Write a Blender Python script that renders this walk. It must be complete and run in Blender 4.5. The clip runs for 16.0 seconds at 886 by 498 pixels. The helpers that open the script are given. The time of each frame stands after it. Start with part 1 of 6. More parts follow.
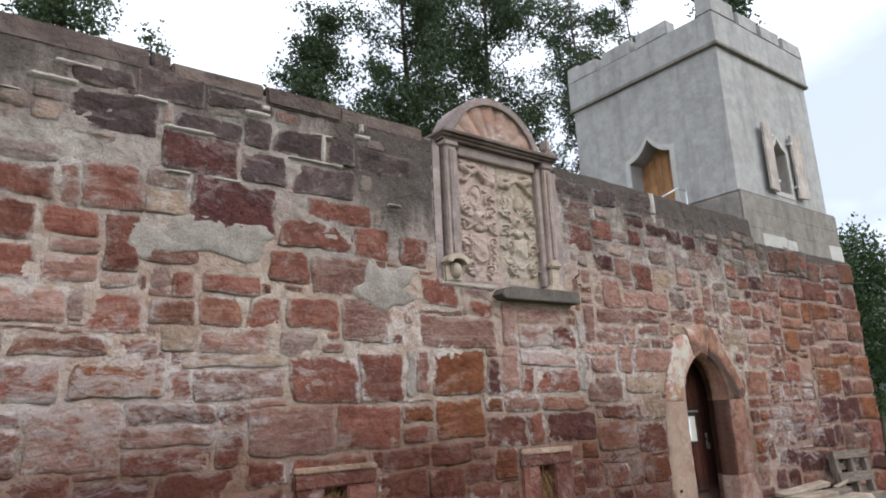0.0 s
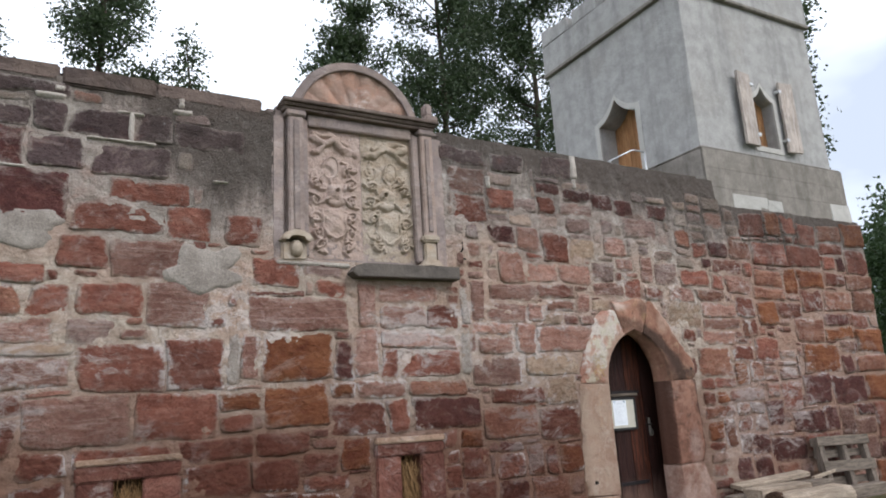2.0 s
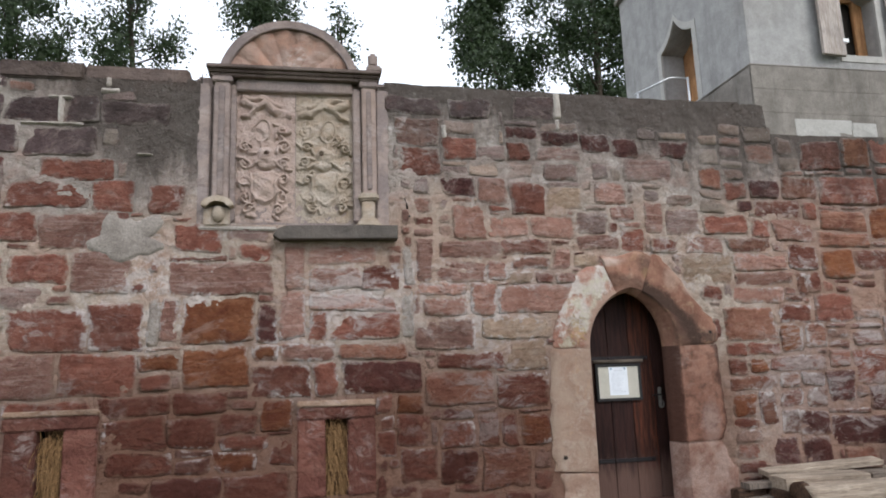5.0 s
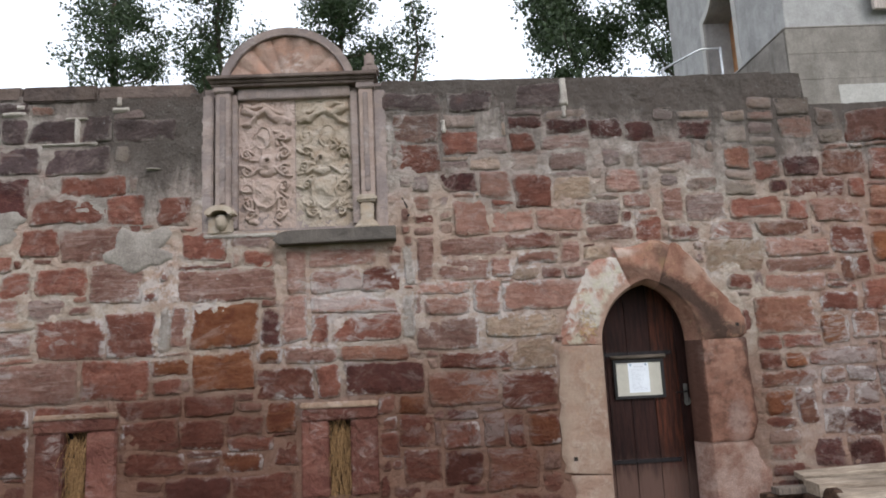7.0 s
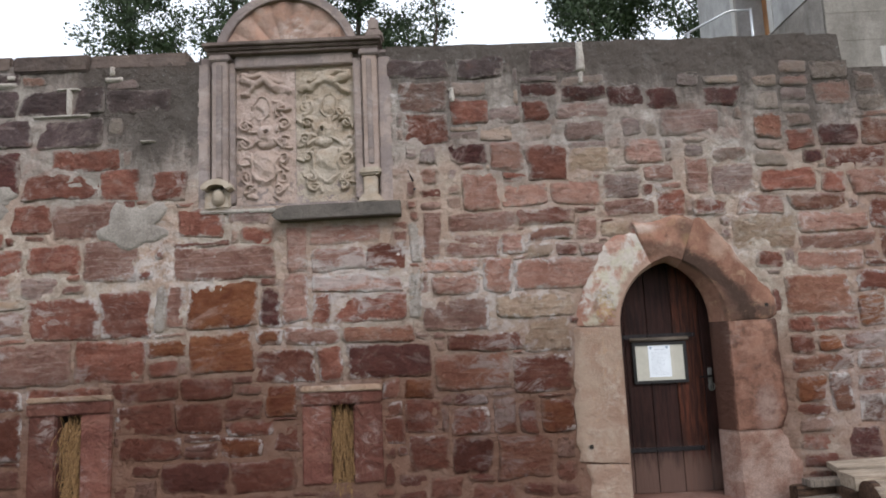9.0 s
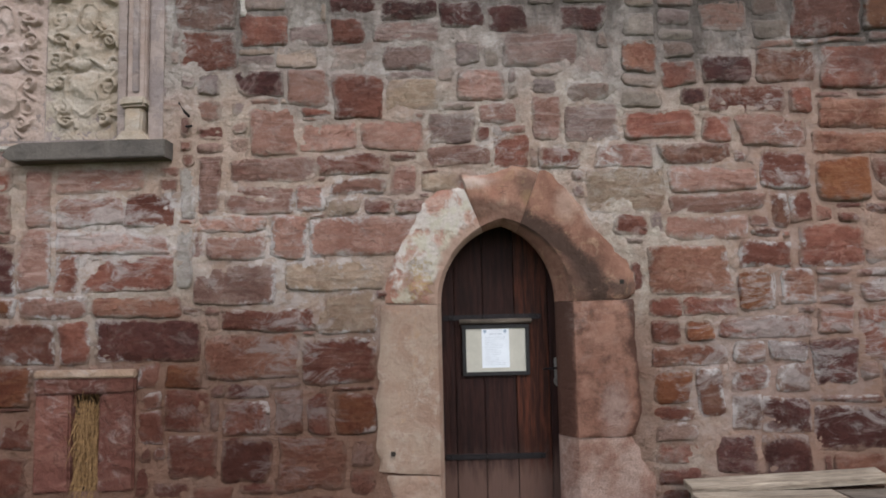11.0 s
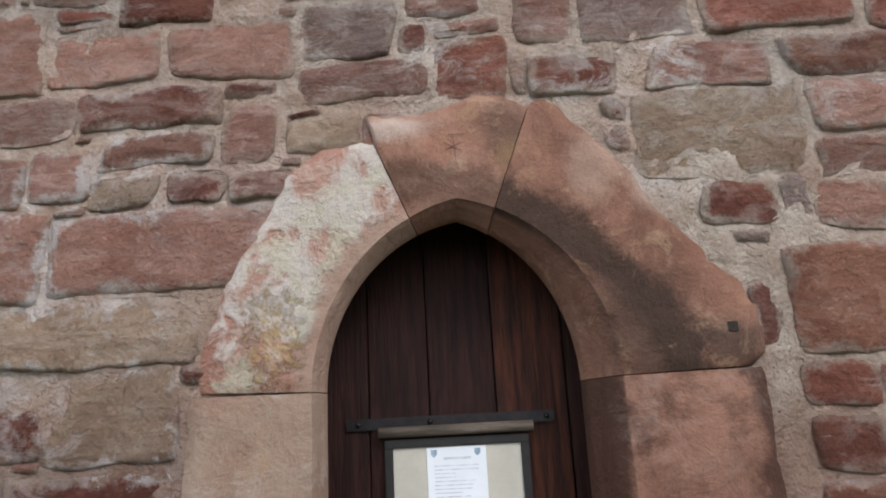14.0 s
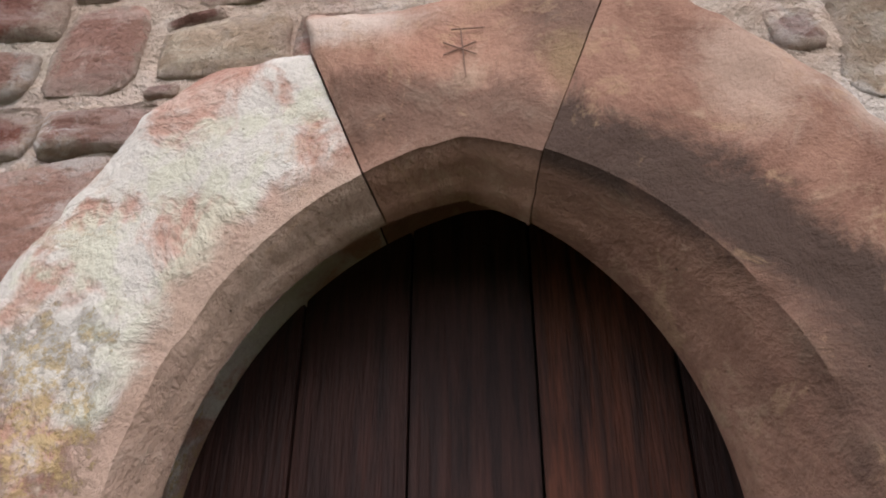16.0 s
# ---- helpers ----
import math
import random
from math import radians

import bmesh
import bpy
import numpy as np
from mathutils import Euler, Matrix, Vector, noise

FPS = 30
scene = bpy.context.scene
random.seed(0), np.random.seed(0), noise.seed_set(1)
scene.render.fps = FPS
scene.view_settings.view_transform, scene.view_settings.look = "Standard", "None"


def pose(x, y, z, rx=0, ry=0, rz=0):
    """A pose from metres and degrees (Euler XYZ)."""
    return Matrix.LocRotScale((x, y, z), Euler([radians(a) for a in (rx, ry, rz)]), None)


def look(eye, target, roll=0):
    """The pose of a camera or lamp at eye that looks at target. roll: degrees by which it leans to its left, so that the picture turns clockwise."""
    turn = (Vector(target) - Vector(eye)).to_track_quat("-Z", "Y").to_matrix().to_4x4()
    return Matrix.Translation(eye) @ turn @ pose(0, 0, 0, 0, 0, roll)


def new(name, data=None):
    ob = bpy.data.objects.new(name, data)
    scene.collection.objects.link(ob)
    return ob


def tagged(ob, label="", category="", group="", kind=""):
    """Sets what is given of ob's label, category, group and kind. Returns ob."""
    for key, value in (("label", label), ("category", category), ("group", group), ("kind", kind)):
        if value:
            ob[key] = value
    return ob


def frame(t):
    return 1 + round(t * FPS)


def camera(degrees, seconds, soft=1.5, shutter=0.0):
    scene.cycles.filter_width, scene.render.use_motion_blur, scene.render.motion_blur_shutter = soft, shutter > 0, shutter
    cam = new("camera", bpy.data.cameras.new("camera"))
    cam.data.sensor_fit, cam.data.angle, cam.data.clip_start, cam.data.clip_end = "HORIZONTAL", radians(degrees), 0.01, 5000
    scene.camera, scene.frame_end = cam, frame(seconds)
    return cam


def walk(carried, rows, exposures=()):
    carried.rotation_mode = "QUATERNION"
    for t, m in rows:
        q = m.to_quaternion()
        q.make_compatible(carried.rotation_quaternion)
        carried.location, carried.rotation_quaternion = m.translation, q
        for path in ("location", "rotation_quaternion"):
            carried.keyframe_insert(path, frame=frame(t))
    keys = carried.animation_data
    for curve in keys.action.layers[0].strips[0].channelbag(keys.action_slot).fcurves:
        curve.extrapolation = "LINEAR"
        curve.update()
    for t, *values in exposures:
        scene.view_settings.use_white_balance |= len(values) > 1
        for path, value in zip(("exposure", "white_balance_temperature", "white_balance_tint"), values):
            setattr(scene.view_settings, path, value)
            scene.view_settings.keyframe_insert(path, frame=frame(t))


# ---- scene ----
cam = camera(64.7, 16.0, 1.85)
PATH = [
    (0, (-0.063, 0.089, 1.422), (1.133, 1.62, 1.898), -2.8),
    (0.5, (0.504, -0.126, 1.399), (1.642, 1.442, 1.898), -2.7),
    (1, (1.123, -0.338, 1.345), (2.204, 1.27, 1.841), -3.2),
    (1.5, (1.779, -0.617, 1.31), (2.788, 1.042, 1.788), -3.4),
    (2, (2.386, -0.811, 1.287), (3.346, 0.883, 1.744), -3.5),
    (2.5, (2.918, -0.962, 1.265), (3.853, 0.751, 1.703), -3.5),
    (3, (3.521, -1.17, 1.257), (4.427, 0.567, 1.661), -3.1),
    (3.5, (4.04, -1.347, 1.261), (4.921, 0.411, 1.626), -2.6),
    (4, (4.577, -1.414, 1.265), (5.316, 0.41, 1.623), -1.9),
    (4.5, (4.922, -1.379, 1.26), (5.464, 0.51, 1.628), -1.9),
    (7, (6.397, -1.412, 1.406), (6.46, 0.561, 1.729), -2.8),
    (7.5, (6.348, -1.404, 1.391), (6.415, 0.571, 1.702), -3.3),
    (8, (6.239, -1.381, 1.357), (6.322, 0.599, 1.626), -3.7),
    (8.2, (6.255, -1.343, 1.357), (6.328, 0.639, 1.617), -3.6),
    (10.3, (7.599, -0.2, 1.503), (7.503, 1.775, 1.805), -1.2),
    (10.5, (7.795, -0.072, 1.499), (7.764, 1.911, 1.755), -1.4),
    (11, (8.221, 0.355, 1.455), (8.218, 2.347, 1.636), -1.3),
    (11.5, (8.547, 0.883, 1.402), (8.486, 2.87, 1.62), -0.6),
    (12, (8.804, 1.477, 1.35), (8.633, 3.442, 1.678), -0.5),
    (12.5, (8.775, 1.979, 1.304), (8.5, 3.923, 1.688), -1.4),
    (13, (8.672, 2.406, 1.297), (8.481, 4.343, 1.756), -1.9),
    (13.5, (8.671, 2.821, 1.323), (8.564, 4.758, 1.808), -2.7),
    (14, (8.708, 3.284, 1.371), (8.632, 5.217, 1.876), -3.0),
    (14.5, (8.758, 3.696, 1.411), (8.661, 5.615, 1.966), -2.9),
    (15, (8.787, 4.119, 1.404), (8.634, 5.995, 2.081), -2.3),
    (15.5, (8.775, 4.428, 1.427), (8.583, 6.267, 2.192), -2.0),
    (16, (8.768, 4.663, 1.442), (8.53, 6.415, 2.378), 0.1),
]
walk(cam, [(t, look(eye, target, roll)) for t, eye, target, roll in PATH], [(0, 0.38), (1.5, 0.3), (4, 0.22), (8, 0.22), (11, 0.2), (14, 0.29), (15.4, 0.42), (16, 0.7)])

# ---- world, sun ----
world = bpy.data.worlds.new("overcast_sky")
scene.world = world
world.use_nodes = True
wn, wl = world.node_tree.nodes, world.node_tree.links
wn.clear()
w_out, w_bg, w_mix = wn.new("ShaderNodeOutputWorld"), wn.new("ShaderNodeBackground"), wn.new("ShaderNodeMixRGB")
w_sky, w_tc, w_map = wn.new("ShaderNodeTexSky"), wn.new("ShaderNodeTexCoord"), wn.new("ShaderNodeMapping")
w_noise, w_ramp = wn.new("ShaderNodeTexNoise"), wn.new("ShaderNodeValToRGB")
w_sky.sky_type, w_sky.sun_disc = "NISHITA", False
w_sky.sun_elevation, w_sky.sun_rotation = radians(38), radians(145)
w_map.inputs["Scale"].default_value = (1.0, 1.0, 2.2)
w_map.inputs["Location"].default_value = (0.35, 0.1, 0.2)
w_noise.inputs["Scale"].default_value, w_noise.inputs["Detail"].default_value = 1.7, 5
w_ramp.color_ramp.elements[0].position, w_ramp.color_ramp.elements[0].color = 0.22, (6.6, 7.4, 8.9, 1)
w_ramp.color_ramp.elements[1].position, w_ramp.color_ramp.elements[1].color = 0.42, (13.2, 14.0, 15.6, 1)
w_mix.inputs[0].default_value = 0.88
w_bg.inputs["Strength"].default_value = 0.1
wl.new(w_tc.outputs["Generated"], w_map.inputs[0])
wl.new(w_map.outputs[0], w_noise.inputs["Vector"])
w_sep, w_east, w_sum = wn.new("ShaderNodeSeparateXYZ"), wn.new("ShaderNodeMapRange"), wn.new("ShaderNodeMath")
w_east.inputs["From Min"].default_value, w_east.inputs["From Max"].default_value, w_east.inputs["To Max"].default_value = 0.55, 0.92, -0.30
wl.new(w_tc.outputs["Generated"], w_sep.inputs[0])
wl.new(w_sep.outputs["X"], w_east.inputs["Value"])
wl.new(w_noise.outputs["Fac"], w_sum.inputs[0])
wl.new(w_east.outputs[0], w_sum.inputs[1])
wl.new(w_sum.outputs[0], w_ramp.inputs[0])
wl.new(w_sky.outputs[0], w_mix.inputs[1])
wl.new(w_ramp.outputs[0], w_mix.inputs[2])
wl.new(w_mix.outputs[0], w_bg.inputs["Color"])
wl.new(w_bg.outputs[0], w_out.inputs[0])
sun = new("sun", bpy.data.lights.new("sun", "SUN"))
sun.data.energy, sun.data.angle, sun.data.color = 1.3, radians(25), (1.0, 0.97, 0.94)
sun.matrix_world = look((17, -11, 15), (6, 6, 0))

# ---- materials ----


class Net:
    """A small helper round a material's node tree."""

    def __init__(self, name):
        self.m = bpy.data.materials.new(name)
        self.m.use_nodes = True
        self.n, self.l = self.m.node_tree.nodes, self.m.node_tree.links
        self.bsdf = self.n["Principled BSDF"]

    def put(self, socket, value):
        if hasattr(value, "is_output"):
            self.l.new(value, socket)
        else:
            socket.default_value = value

    def place(self, own=False):
        """World position; own: shifted by a random step for each object."""
        g = self.n.new("ShaderNodeNewGeometry").outputs["Position"]
        if not own:
            return g
        r, k = self.n.new("ShaderNodeObjectInfo"), self.n.new("ShaderNodeVectorMath")
        k.operation = "MULTIPLY_ADD"
        k.inputs[1].default_value = (41.0, 17.0, 29.0)
        self.l.new(r.outputs["Random"], k.inputs[0])
        self.l.new(g, k.inputs[2])
        return k.outputs[0]

    def noise(self, where, scale, detail=4, rough=0.55, stretch=(1, 1, 1), warp=0.0):
        if tuple(stretch) != (1, 1, 1):
            v = self.n.new("ShaderNodeVectorMath")
            v.operation = "MULTIPLY"
            v.inputs[1].default_value = stretch
            self.l.new(where, v.inputs[0])
            where = v.outputs[0]
        t = self.n.new("ShaderNodeTexNoise")
        self.l.new(where, t.inputs["Vector"])
        t.inputs["Scale"].default_value, t.inputs["Detail"].default_value = scale, detail
        t.inputs["Roughness"].default_value, t.inputs["Distortion"].default_value = rough, warp
        return t.outputs["Fac"]

    def cells(self, where, scale):
        t = self.n.new("ShaderNodeTexVoronoi")
        self.l.new(where, t.inputs["Vector"])
        t.inputs["Scale"].default_value = scale
        return t.outputs["Distance"]

    def ramp(self, fac, a, b, low=0.0, high=1.0):
        r = self.n.new("ShaderNodeMapRange")
        r.interpolation_type = "SMOOTHSTEP"
        self.put(r.inputs["Value"], fac)
        r.inputs["From Min"].default_value, r.inputs["From Max"].default_value = a, b
        r.inputs["To Min"].default_value, r.inputs["To Max"].default_value = low, high
        return r.outputs["Result"]

    def math(self, kind, a, b=0.0):
        r = self.n.new("ShaderNodeMath")
        r.operation = kind
        self.put(r.inputs[0], a)
        self.put(r.inputs[1], b)
        return r.outputs[0]

    def mix(self, fac, a, b, kind="MIX"):
        r = self.n.new("ShaderNodeMixRGB")
        r.blend_type = kind
        for s, v in zip(r.inputs, (fac, a, b)):
            self.put(s, (*v, 1) if isinstance(v, tuple) and len(v) == 3 else v)
        return r.outputs[0]

    def value(self, colour, gain):
        """Colour times a number."""
        c = self.n.new("ShaderNodeVectorMath")
        c.operation = "SCALE"
        self.put(c.inputs[0], colour)
        self.put(c.inputs["Scale"], gain)
        return c.outputs[0]

    def height(self, where):
        s = self.n.new("ShaderNodeSeparateXYZ")
        self.l.new(where, s.inputs[0])
        return s.outputs["Z"]

    def relief(self, fac, size, strength=1.0, under=None):
        b = self.n.new("ShaderNodeBump")
        b.inputs["Distance"].default_value, b.inputs["Strength"].default_value = size, strength
        self.l.new(fac, b.inputs["Height"])
        if under is not None:
            self.l.new(under, b.inputs["Normal"])
        return b.outputs[0]

    def done(self, colour, rough=0.9, normal=None, metal=0.0, spec=0.3):
        self.put(self.bsdf.inputs["Base Color"], (*colour, 1) if isinstance(colour, tuple) else colour)
        self.put(self.bsdf.inputs["Roughness"], rough)
        self.bsdf.inputs["Metallic"].default_value = metal
        self.bsdf.inputs["Specular IOR Level"].default_value = spec
        if normal is not None:
            self.l.new(normal, self.bsdf.inputs["Normal"])
        return self.m


def washed(k, here, colour, amount):
    """Dusty pale bloom and rusty stains that run over stones and joints alike."""
    red = k.ramp(k.noise(here, 2.3, 6, 0.66, (0.8, 1, 1.3), 0.6), 0.54, 0.70, 0, 0.5 * amount)
    colour = k.mix(red, colour, (0.255, 0.115, 0.085))
    pale = k.ramp(k.noise(here, 3.1, 8, 0.7, (0.7, 1, 1.5), 0.9), 0.54, 0.66, 0, 0.45 * amount)
    colour = k.mix(pale, colour, (0.50, 0.385, 0.345))
    p = k.n.new("ShaderNodeSeparateXYZ")
    k.l.new(here, p.inputs[0])
    ragged = k.math("MULTIPLY", k.math("SUBTRACT", k.noise(here, 4.4, 9, 0.78, (0.7, 1, 1.6), 0.8), 0.5), 4.6)
    for cx, cz, rx, rz in BLOOM:
        dx = k.math("MULTIPLY", k.math("SUBTRACT", p.outputs["X"], cx), 1 / rx)
        dz = k.math("MULTIPLY", k.math("SUBTRACT", p.outputs["Z"], cz), 1 / rz)
        far = k.math("ADD", k.math("MULTIPLY", dx, dx), k.math("MULTIPLY", dz, dz))
        colour = k.mix(k.ramp(k.math("ADD", k.math("MULTIPLY", far, 0.8), ragged), 0.42, -0.15, 0, 0.9 * amount), colour, (0.60, 0.52, 0.49))
    return colour


def salted(k, here):
    """Where white salts have come out of the wall: some stretches at breast height, in crusts."""
    z = k.height(here)
    stretch = k.math("MULTIPLY", k.ramp(k.noise(here, 0.9, 4, 0.6, (1, 1, 1.4)), 0.46, 0.60), k.math("MULTIPLY", k.ramp(z, 0.3, 0.8), k.ramp(z, 2.9, 2.3)))
    return k.math("MULTIPLY", stretch, k.ramp(k.noise(here, 8, 6, 0.7), 0.44, 0.56))


BLOOM = ((1.3, 1.7, 1.5, 0.75), (5.7, 2.1, 0.9, 0.5), (7.0, 0.9, 0.55, 0.8), (10.9, 1.1, 1.3, 0.8), (11.7, 1.6, 0.7, 0.45))


def dark_foot(k, here, top, foot, most):
    """Darker, redder colour towards the wall's foot, less of it on the salty stretch east of the door."""
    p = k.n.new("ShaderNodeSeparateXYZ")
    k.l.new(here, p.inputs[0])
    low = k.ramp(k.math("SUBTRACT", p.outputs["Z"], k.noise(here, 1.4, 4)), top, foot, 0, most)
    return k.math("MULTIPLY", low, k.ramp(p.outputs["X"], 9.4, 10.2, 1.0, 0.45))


def mortar_tones(k, here):
    """Beige mortar with sand grain, for the joints and for smears over the stones."""
    mid, fine = k.noise(here, 9, 6, 0.65), k.noise(here, 70, 5, 0.7)
    colour = k.mix(k.ramp(mid, 0.35, 0.68), (0.55, 0.47, 0.395), (0.39, 0.305, 0.245))
    colour = k.mix(k.ramp(k.noise(here, 1.3, 5, 0.6), 0.36, 0.58, 0, 0.65), colour, (0.42, 0.275, 0.21))
    grey = k.math("ADD", k.height(here), k.math("MULTIPLY", k.math("SUBTRACT", k.noise(here, 1.1, 5, 0.6), 0.5), 2.0))
    colour = k.mix(k.ramp(grey, 2.7, 3.3, 0, 0.7), colour, k.mix(k.ramp(mid, 0.35, 0.65), (0.40, 0.36, 0.33), (0.29, 0.255, 0.235)))
    colour = k.value(colour, k.ramp(fine, 0.3, 0.7, 0.84, 1.08))
    bloom = k.math("MULTIPLY", k.ramp(k.noise(here, 1.5, 5, 0.65), 0.48, 0.68), k.ramp(k.noise(here, 5.5, 8, 0.74, (1, 1, 1.6), 1.1), 0.47, 0.6))
    colour = k.mix(k.math("MULTIPLY", bloom, 0.6), colour, (0.66, 0.60, 0.57))
    colour = washed(k, here, colour, 0.8)
    colour = k.mix(k.math("MULTIPLY", salted(k, here), 0.6), colour, (0.63, 0.57, 0.545))
    p = k.n.new("ShaderNodeSeparateXYZ")
    k.l.new(here, p.inputs[0])
    ruddy = k.math("MULTIPLY", k.ramp(p.outputs["X"], 9.8, 10.8, 0, 0.6), k.ramp(p.outputs["Z"], 3.6, 3.1))
    colour = k.mix(ruddy, colour, (0.33, 0.195, 0.145))
    low = dark_foot(k, here, 1.6, 0.3, 0.88)
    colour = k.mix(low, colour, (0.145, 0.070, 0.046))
    return colour, mid, fine


def blackened(k, here, colour, most):
    """Black mould and grey lichen that creep down from the wall's top in streaks."""
    edge = k.math("ADD", k.height(here), k.math("MULTIPLY", k.math("SUBTRACT", k.noise(here, 1.5, 7, 0.72, (1.6, 1, 0.45)), 0.5), 2.4))
    east = k.n.new("ShaderNodeSeparateXYZ")
    k.l.new(here, east.inputs[0])
    edge = k.math("ADD", edge, k.ramp(east.outputs["X"], 2.7, 3.4, -0.25, 0.55))
    edge = k.math("ADD", edge, k.ramp(east.outputs["X"], 4.2, 4.8, 0, -0.50))
    edge = k.math("ADD", edge, k.ramp(east.outputs["X"], 8.2, 10.0, 0, 0.35))
    colour = k.mix(k.ramp(edge, 3.4, 4.25, 0, most), colour, (0.078, 0.064, 0.056))
    lichen = k.math("MULTIPLY", k.ramp(edge, 3.4, 4.0), k.ramp(k.noise(here, 20, 6, 0.75), 0.60, 0.68))
    return k.mix(k.math("MULTIPLY", lichen, 0.45), colour, (0.34, 0.34, 0.32))


def deep_of(k, colour):
    """A plain colour as a socket."""
    c = k.n.new("ShaderNodeRGB")
    c.outputs[0].default_value = (*colour, 1)
    return c.outputs[0]


def sandstone(name, base, deep, pale, salt=0.35, strata=0.5, spread=0.26, rugged=1.0, islands=None, dressed=False, blot=None, smear=True, spots=(), soot_shade_from=None):
    """Weathered sandstone: bedding, grain, pale salt bloom, worn pits, mortar smeared over its margins."""
    k = Net(name)
    own, here = k.place(True), k.place()
    big, mid, fine = k.noise(own, 3.5, 4, 0.6, warp=0.5), k.noise(own, 15, 7, 0.68), k.noise(own, 95, 4, 0.7)
    beds = k.noise(own, 2.2, 5, 0.62, (1.0, 1.0, 3.0 if dressed else 9.0), 1.2)
    if islands:
        r = k.n.new("ShaderNodeValToRGB")
        r.color_ramp.interpolation = "CONSTANT"
        while len(r.color_ramp.elements) < len(islands):
            r.color_ramp.elements.new(0.5)
        for i, (e, c) in enumerate(zip(r.color_ramp.elements, islands)):
            e.position, e.color = i / len(islands), (*c, 1)
        rnd = k.n.new("ShaderNodeNewGeometry").outputs["Random Per Island"]
        k.l.new(rnd, r.inputs[0])
        colour = r.outputs[0]
        colour = k.mix(k.ramp(big, 0.45, 0.75, 0, 0.45), colour, deep)
    else:
        rnd = k.n.new("ShaderNodeObjectInfo").outputs["Random"]
        colour = k.mix(k.ramp(big, 0.35, 0.7), base, deep)
    colour = k.mix(k.ramp(beds, 0.48, 0.68, 0, strata), colour, pale)
    colour = k.mix(k.ramp(mid, 0.55, 0.78, 0, 0.45), colour, deep)
    if not dressed:
        colour = k.mix(k.ramp(k.noise(own, 6.5, 9, 0.76, (1, 1, 1.6), 0.9), 0.52, 0.60, 0, 0.42), colour, pale)
        colour = k.mix(k.ramp(k.noise(own, 9.5, 9, 0.78, (1, 1, 1.5), 0.7), 0.44, 0.37, 0, 0.5), colour, k.value(deep_of(k, deep), 0.8))
    if blot:
        tint, at, amount = blot
        colour = k.mix(k.ramp(k.noise(own, 2.6, 7, 0.7, warp=0.4), at, at + 0.1, 0, amount), colour, tint)
    if spots:
        p = k.n.new("ShaderNodeSeparateXYZ")
        k.l.new(here, p.inputs[0])
        ragged = k.math("MULTIPLY", k.math("SUBTRACT", k.noise(here, 8, 9, 0.82, warp=0.5), 0.5), 2.6)
        for cx, cz, rx, rz, tint, amount in spots:
            dx = k.math("MULTIPLY", k.math("SUBTRACT", p.outputs["X"], cx), 1 / rx)
            dz = k.math("MULTIPLY", k.math("SUBTRACT", p.outputs["Z"], cz), 1 / rz)
            far = k.math("SQRT", k.math("ADD", k.math("MULTIPLY", dx, dx), k.math("MULTIPLY", dz, dz)))
            colour = k.mix(k.ramp(k.math("ADD", far, ragged), 1.5, 0.35, 0, amount), colour, tint)
    # Dark tint set by depth: the reveal's soot and its painted-in shade.
    if soot_shade_from is not None:
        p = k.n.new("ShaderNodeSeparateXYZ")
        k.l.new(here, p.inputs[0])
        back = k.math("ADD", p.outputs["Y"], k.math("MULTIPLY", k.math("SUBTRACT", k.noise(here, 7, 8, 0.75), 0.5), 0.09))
        colour = k.mix(k.ramp(back, soot_shade_from, soot_shade_from + 0.03, 0, 0.93), colour, (0.065, 0.036, 0.027))
    colour = k.value(colour, k.ramp(rnd, 0, 1, 1 - spread, 1 + spread * 0.8))
    colour = k.value(colour, k.ramp(fine, 0.3, 0.7, 0.90, 1.07))
    bloom = k.math("MULTIPLY", k.ramp(k.noise(here, 1.5, 5, 0.65), 0.48, 0.68), k.ramp(k.noise(here, 5.5, 8, 0.74, (1, 1, 1.6), 1.1), 0.47, 0.6))
    colour = k.mix(k.math("MULTIPLY", bloom, salt), colour, (0.66, 0.59, 0.55))
    if smear and not dressed:
        colour = washed(k, here, colour, 0.75)
    low = dark_foot(k, here, 1.6, 0.1, 0.5 if dressed else 0.9)
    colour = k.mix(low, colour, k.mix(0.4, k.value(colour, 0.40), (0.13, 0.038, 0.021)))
    damp = k.math("MULTIPLY", k.ramp(k.noise(here, 2.6, 5, 0.7), 0.52, 0.7), 0.25)
    colour = k.mix(damp, colour, k.value(colour, 0.5))
    n = k.relief(beds, 0.04 * rugged, 0.25 if dressed else 0.45)
    n = k.relief(k.noise(own, 5.5, 5, 0.6, warp=0.6), 0.10 * rugged, 0.7, n)
    n = k.relief(mid, 0.06 * rugged, 0.45 if dressed else 0.75, n)
    n = k.relief(fine, 0.004 if dressed else 0.007, 0.7, n)
    if not dressed:
        knobs = k.ramp(k.noise(here, 24, 7, 0.78, warp=0.5), 0.40, 0.66)
        n = k.relief(knobs, 0.034, 0.6, n)
    if smear and not dressed:
        a, s = k.n.new("ShaderNodeAttribute"), k.n.new("ShaderNodeSeparateXYZ")
        a.attribute_name = "local"
        k.l.new(a.outputs["Vector"], s.inputs[0])
        rim = s.outputs["X"]
        rim = k.math("ADD", rim, k.math("MULTIPLY", k.math("SUBTRACT", k.noise(here, 6, 7, 0.75), 0.5), 0.85))
        lime = mortar_tones(k, here)[0]
        colour = k.mix(k.ramp(rim, 0.38, 0.53, 0, 0.85), colour, lime)
        colour = k.mix(k.math("MULTIPLY", salted(k, here), k.math("MULTIPLY", k.ramp(rim, 0.34, 0.47), 0.8)), colour, (0.63, 0.57, 0.545))
        colour = blackened(k, here, colour, 0.4)
    return k.done(colour, 0.92, n, spec=0.15)


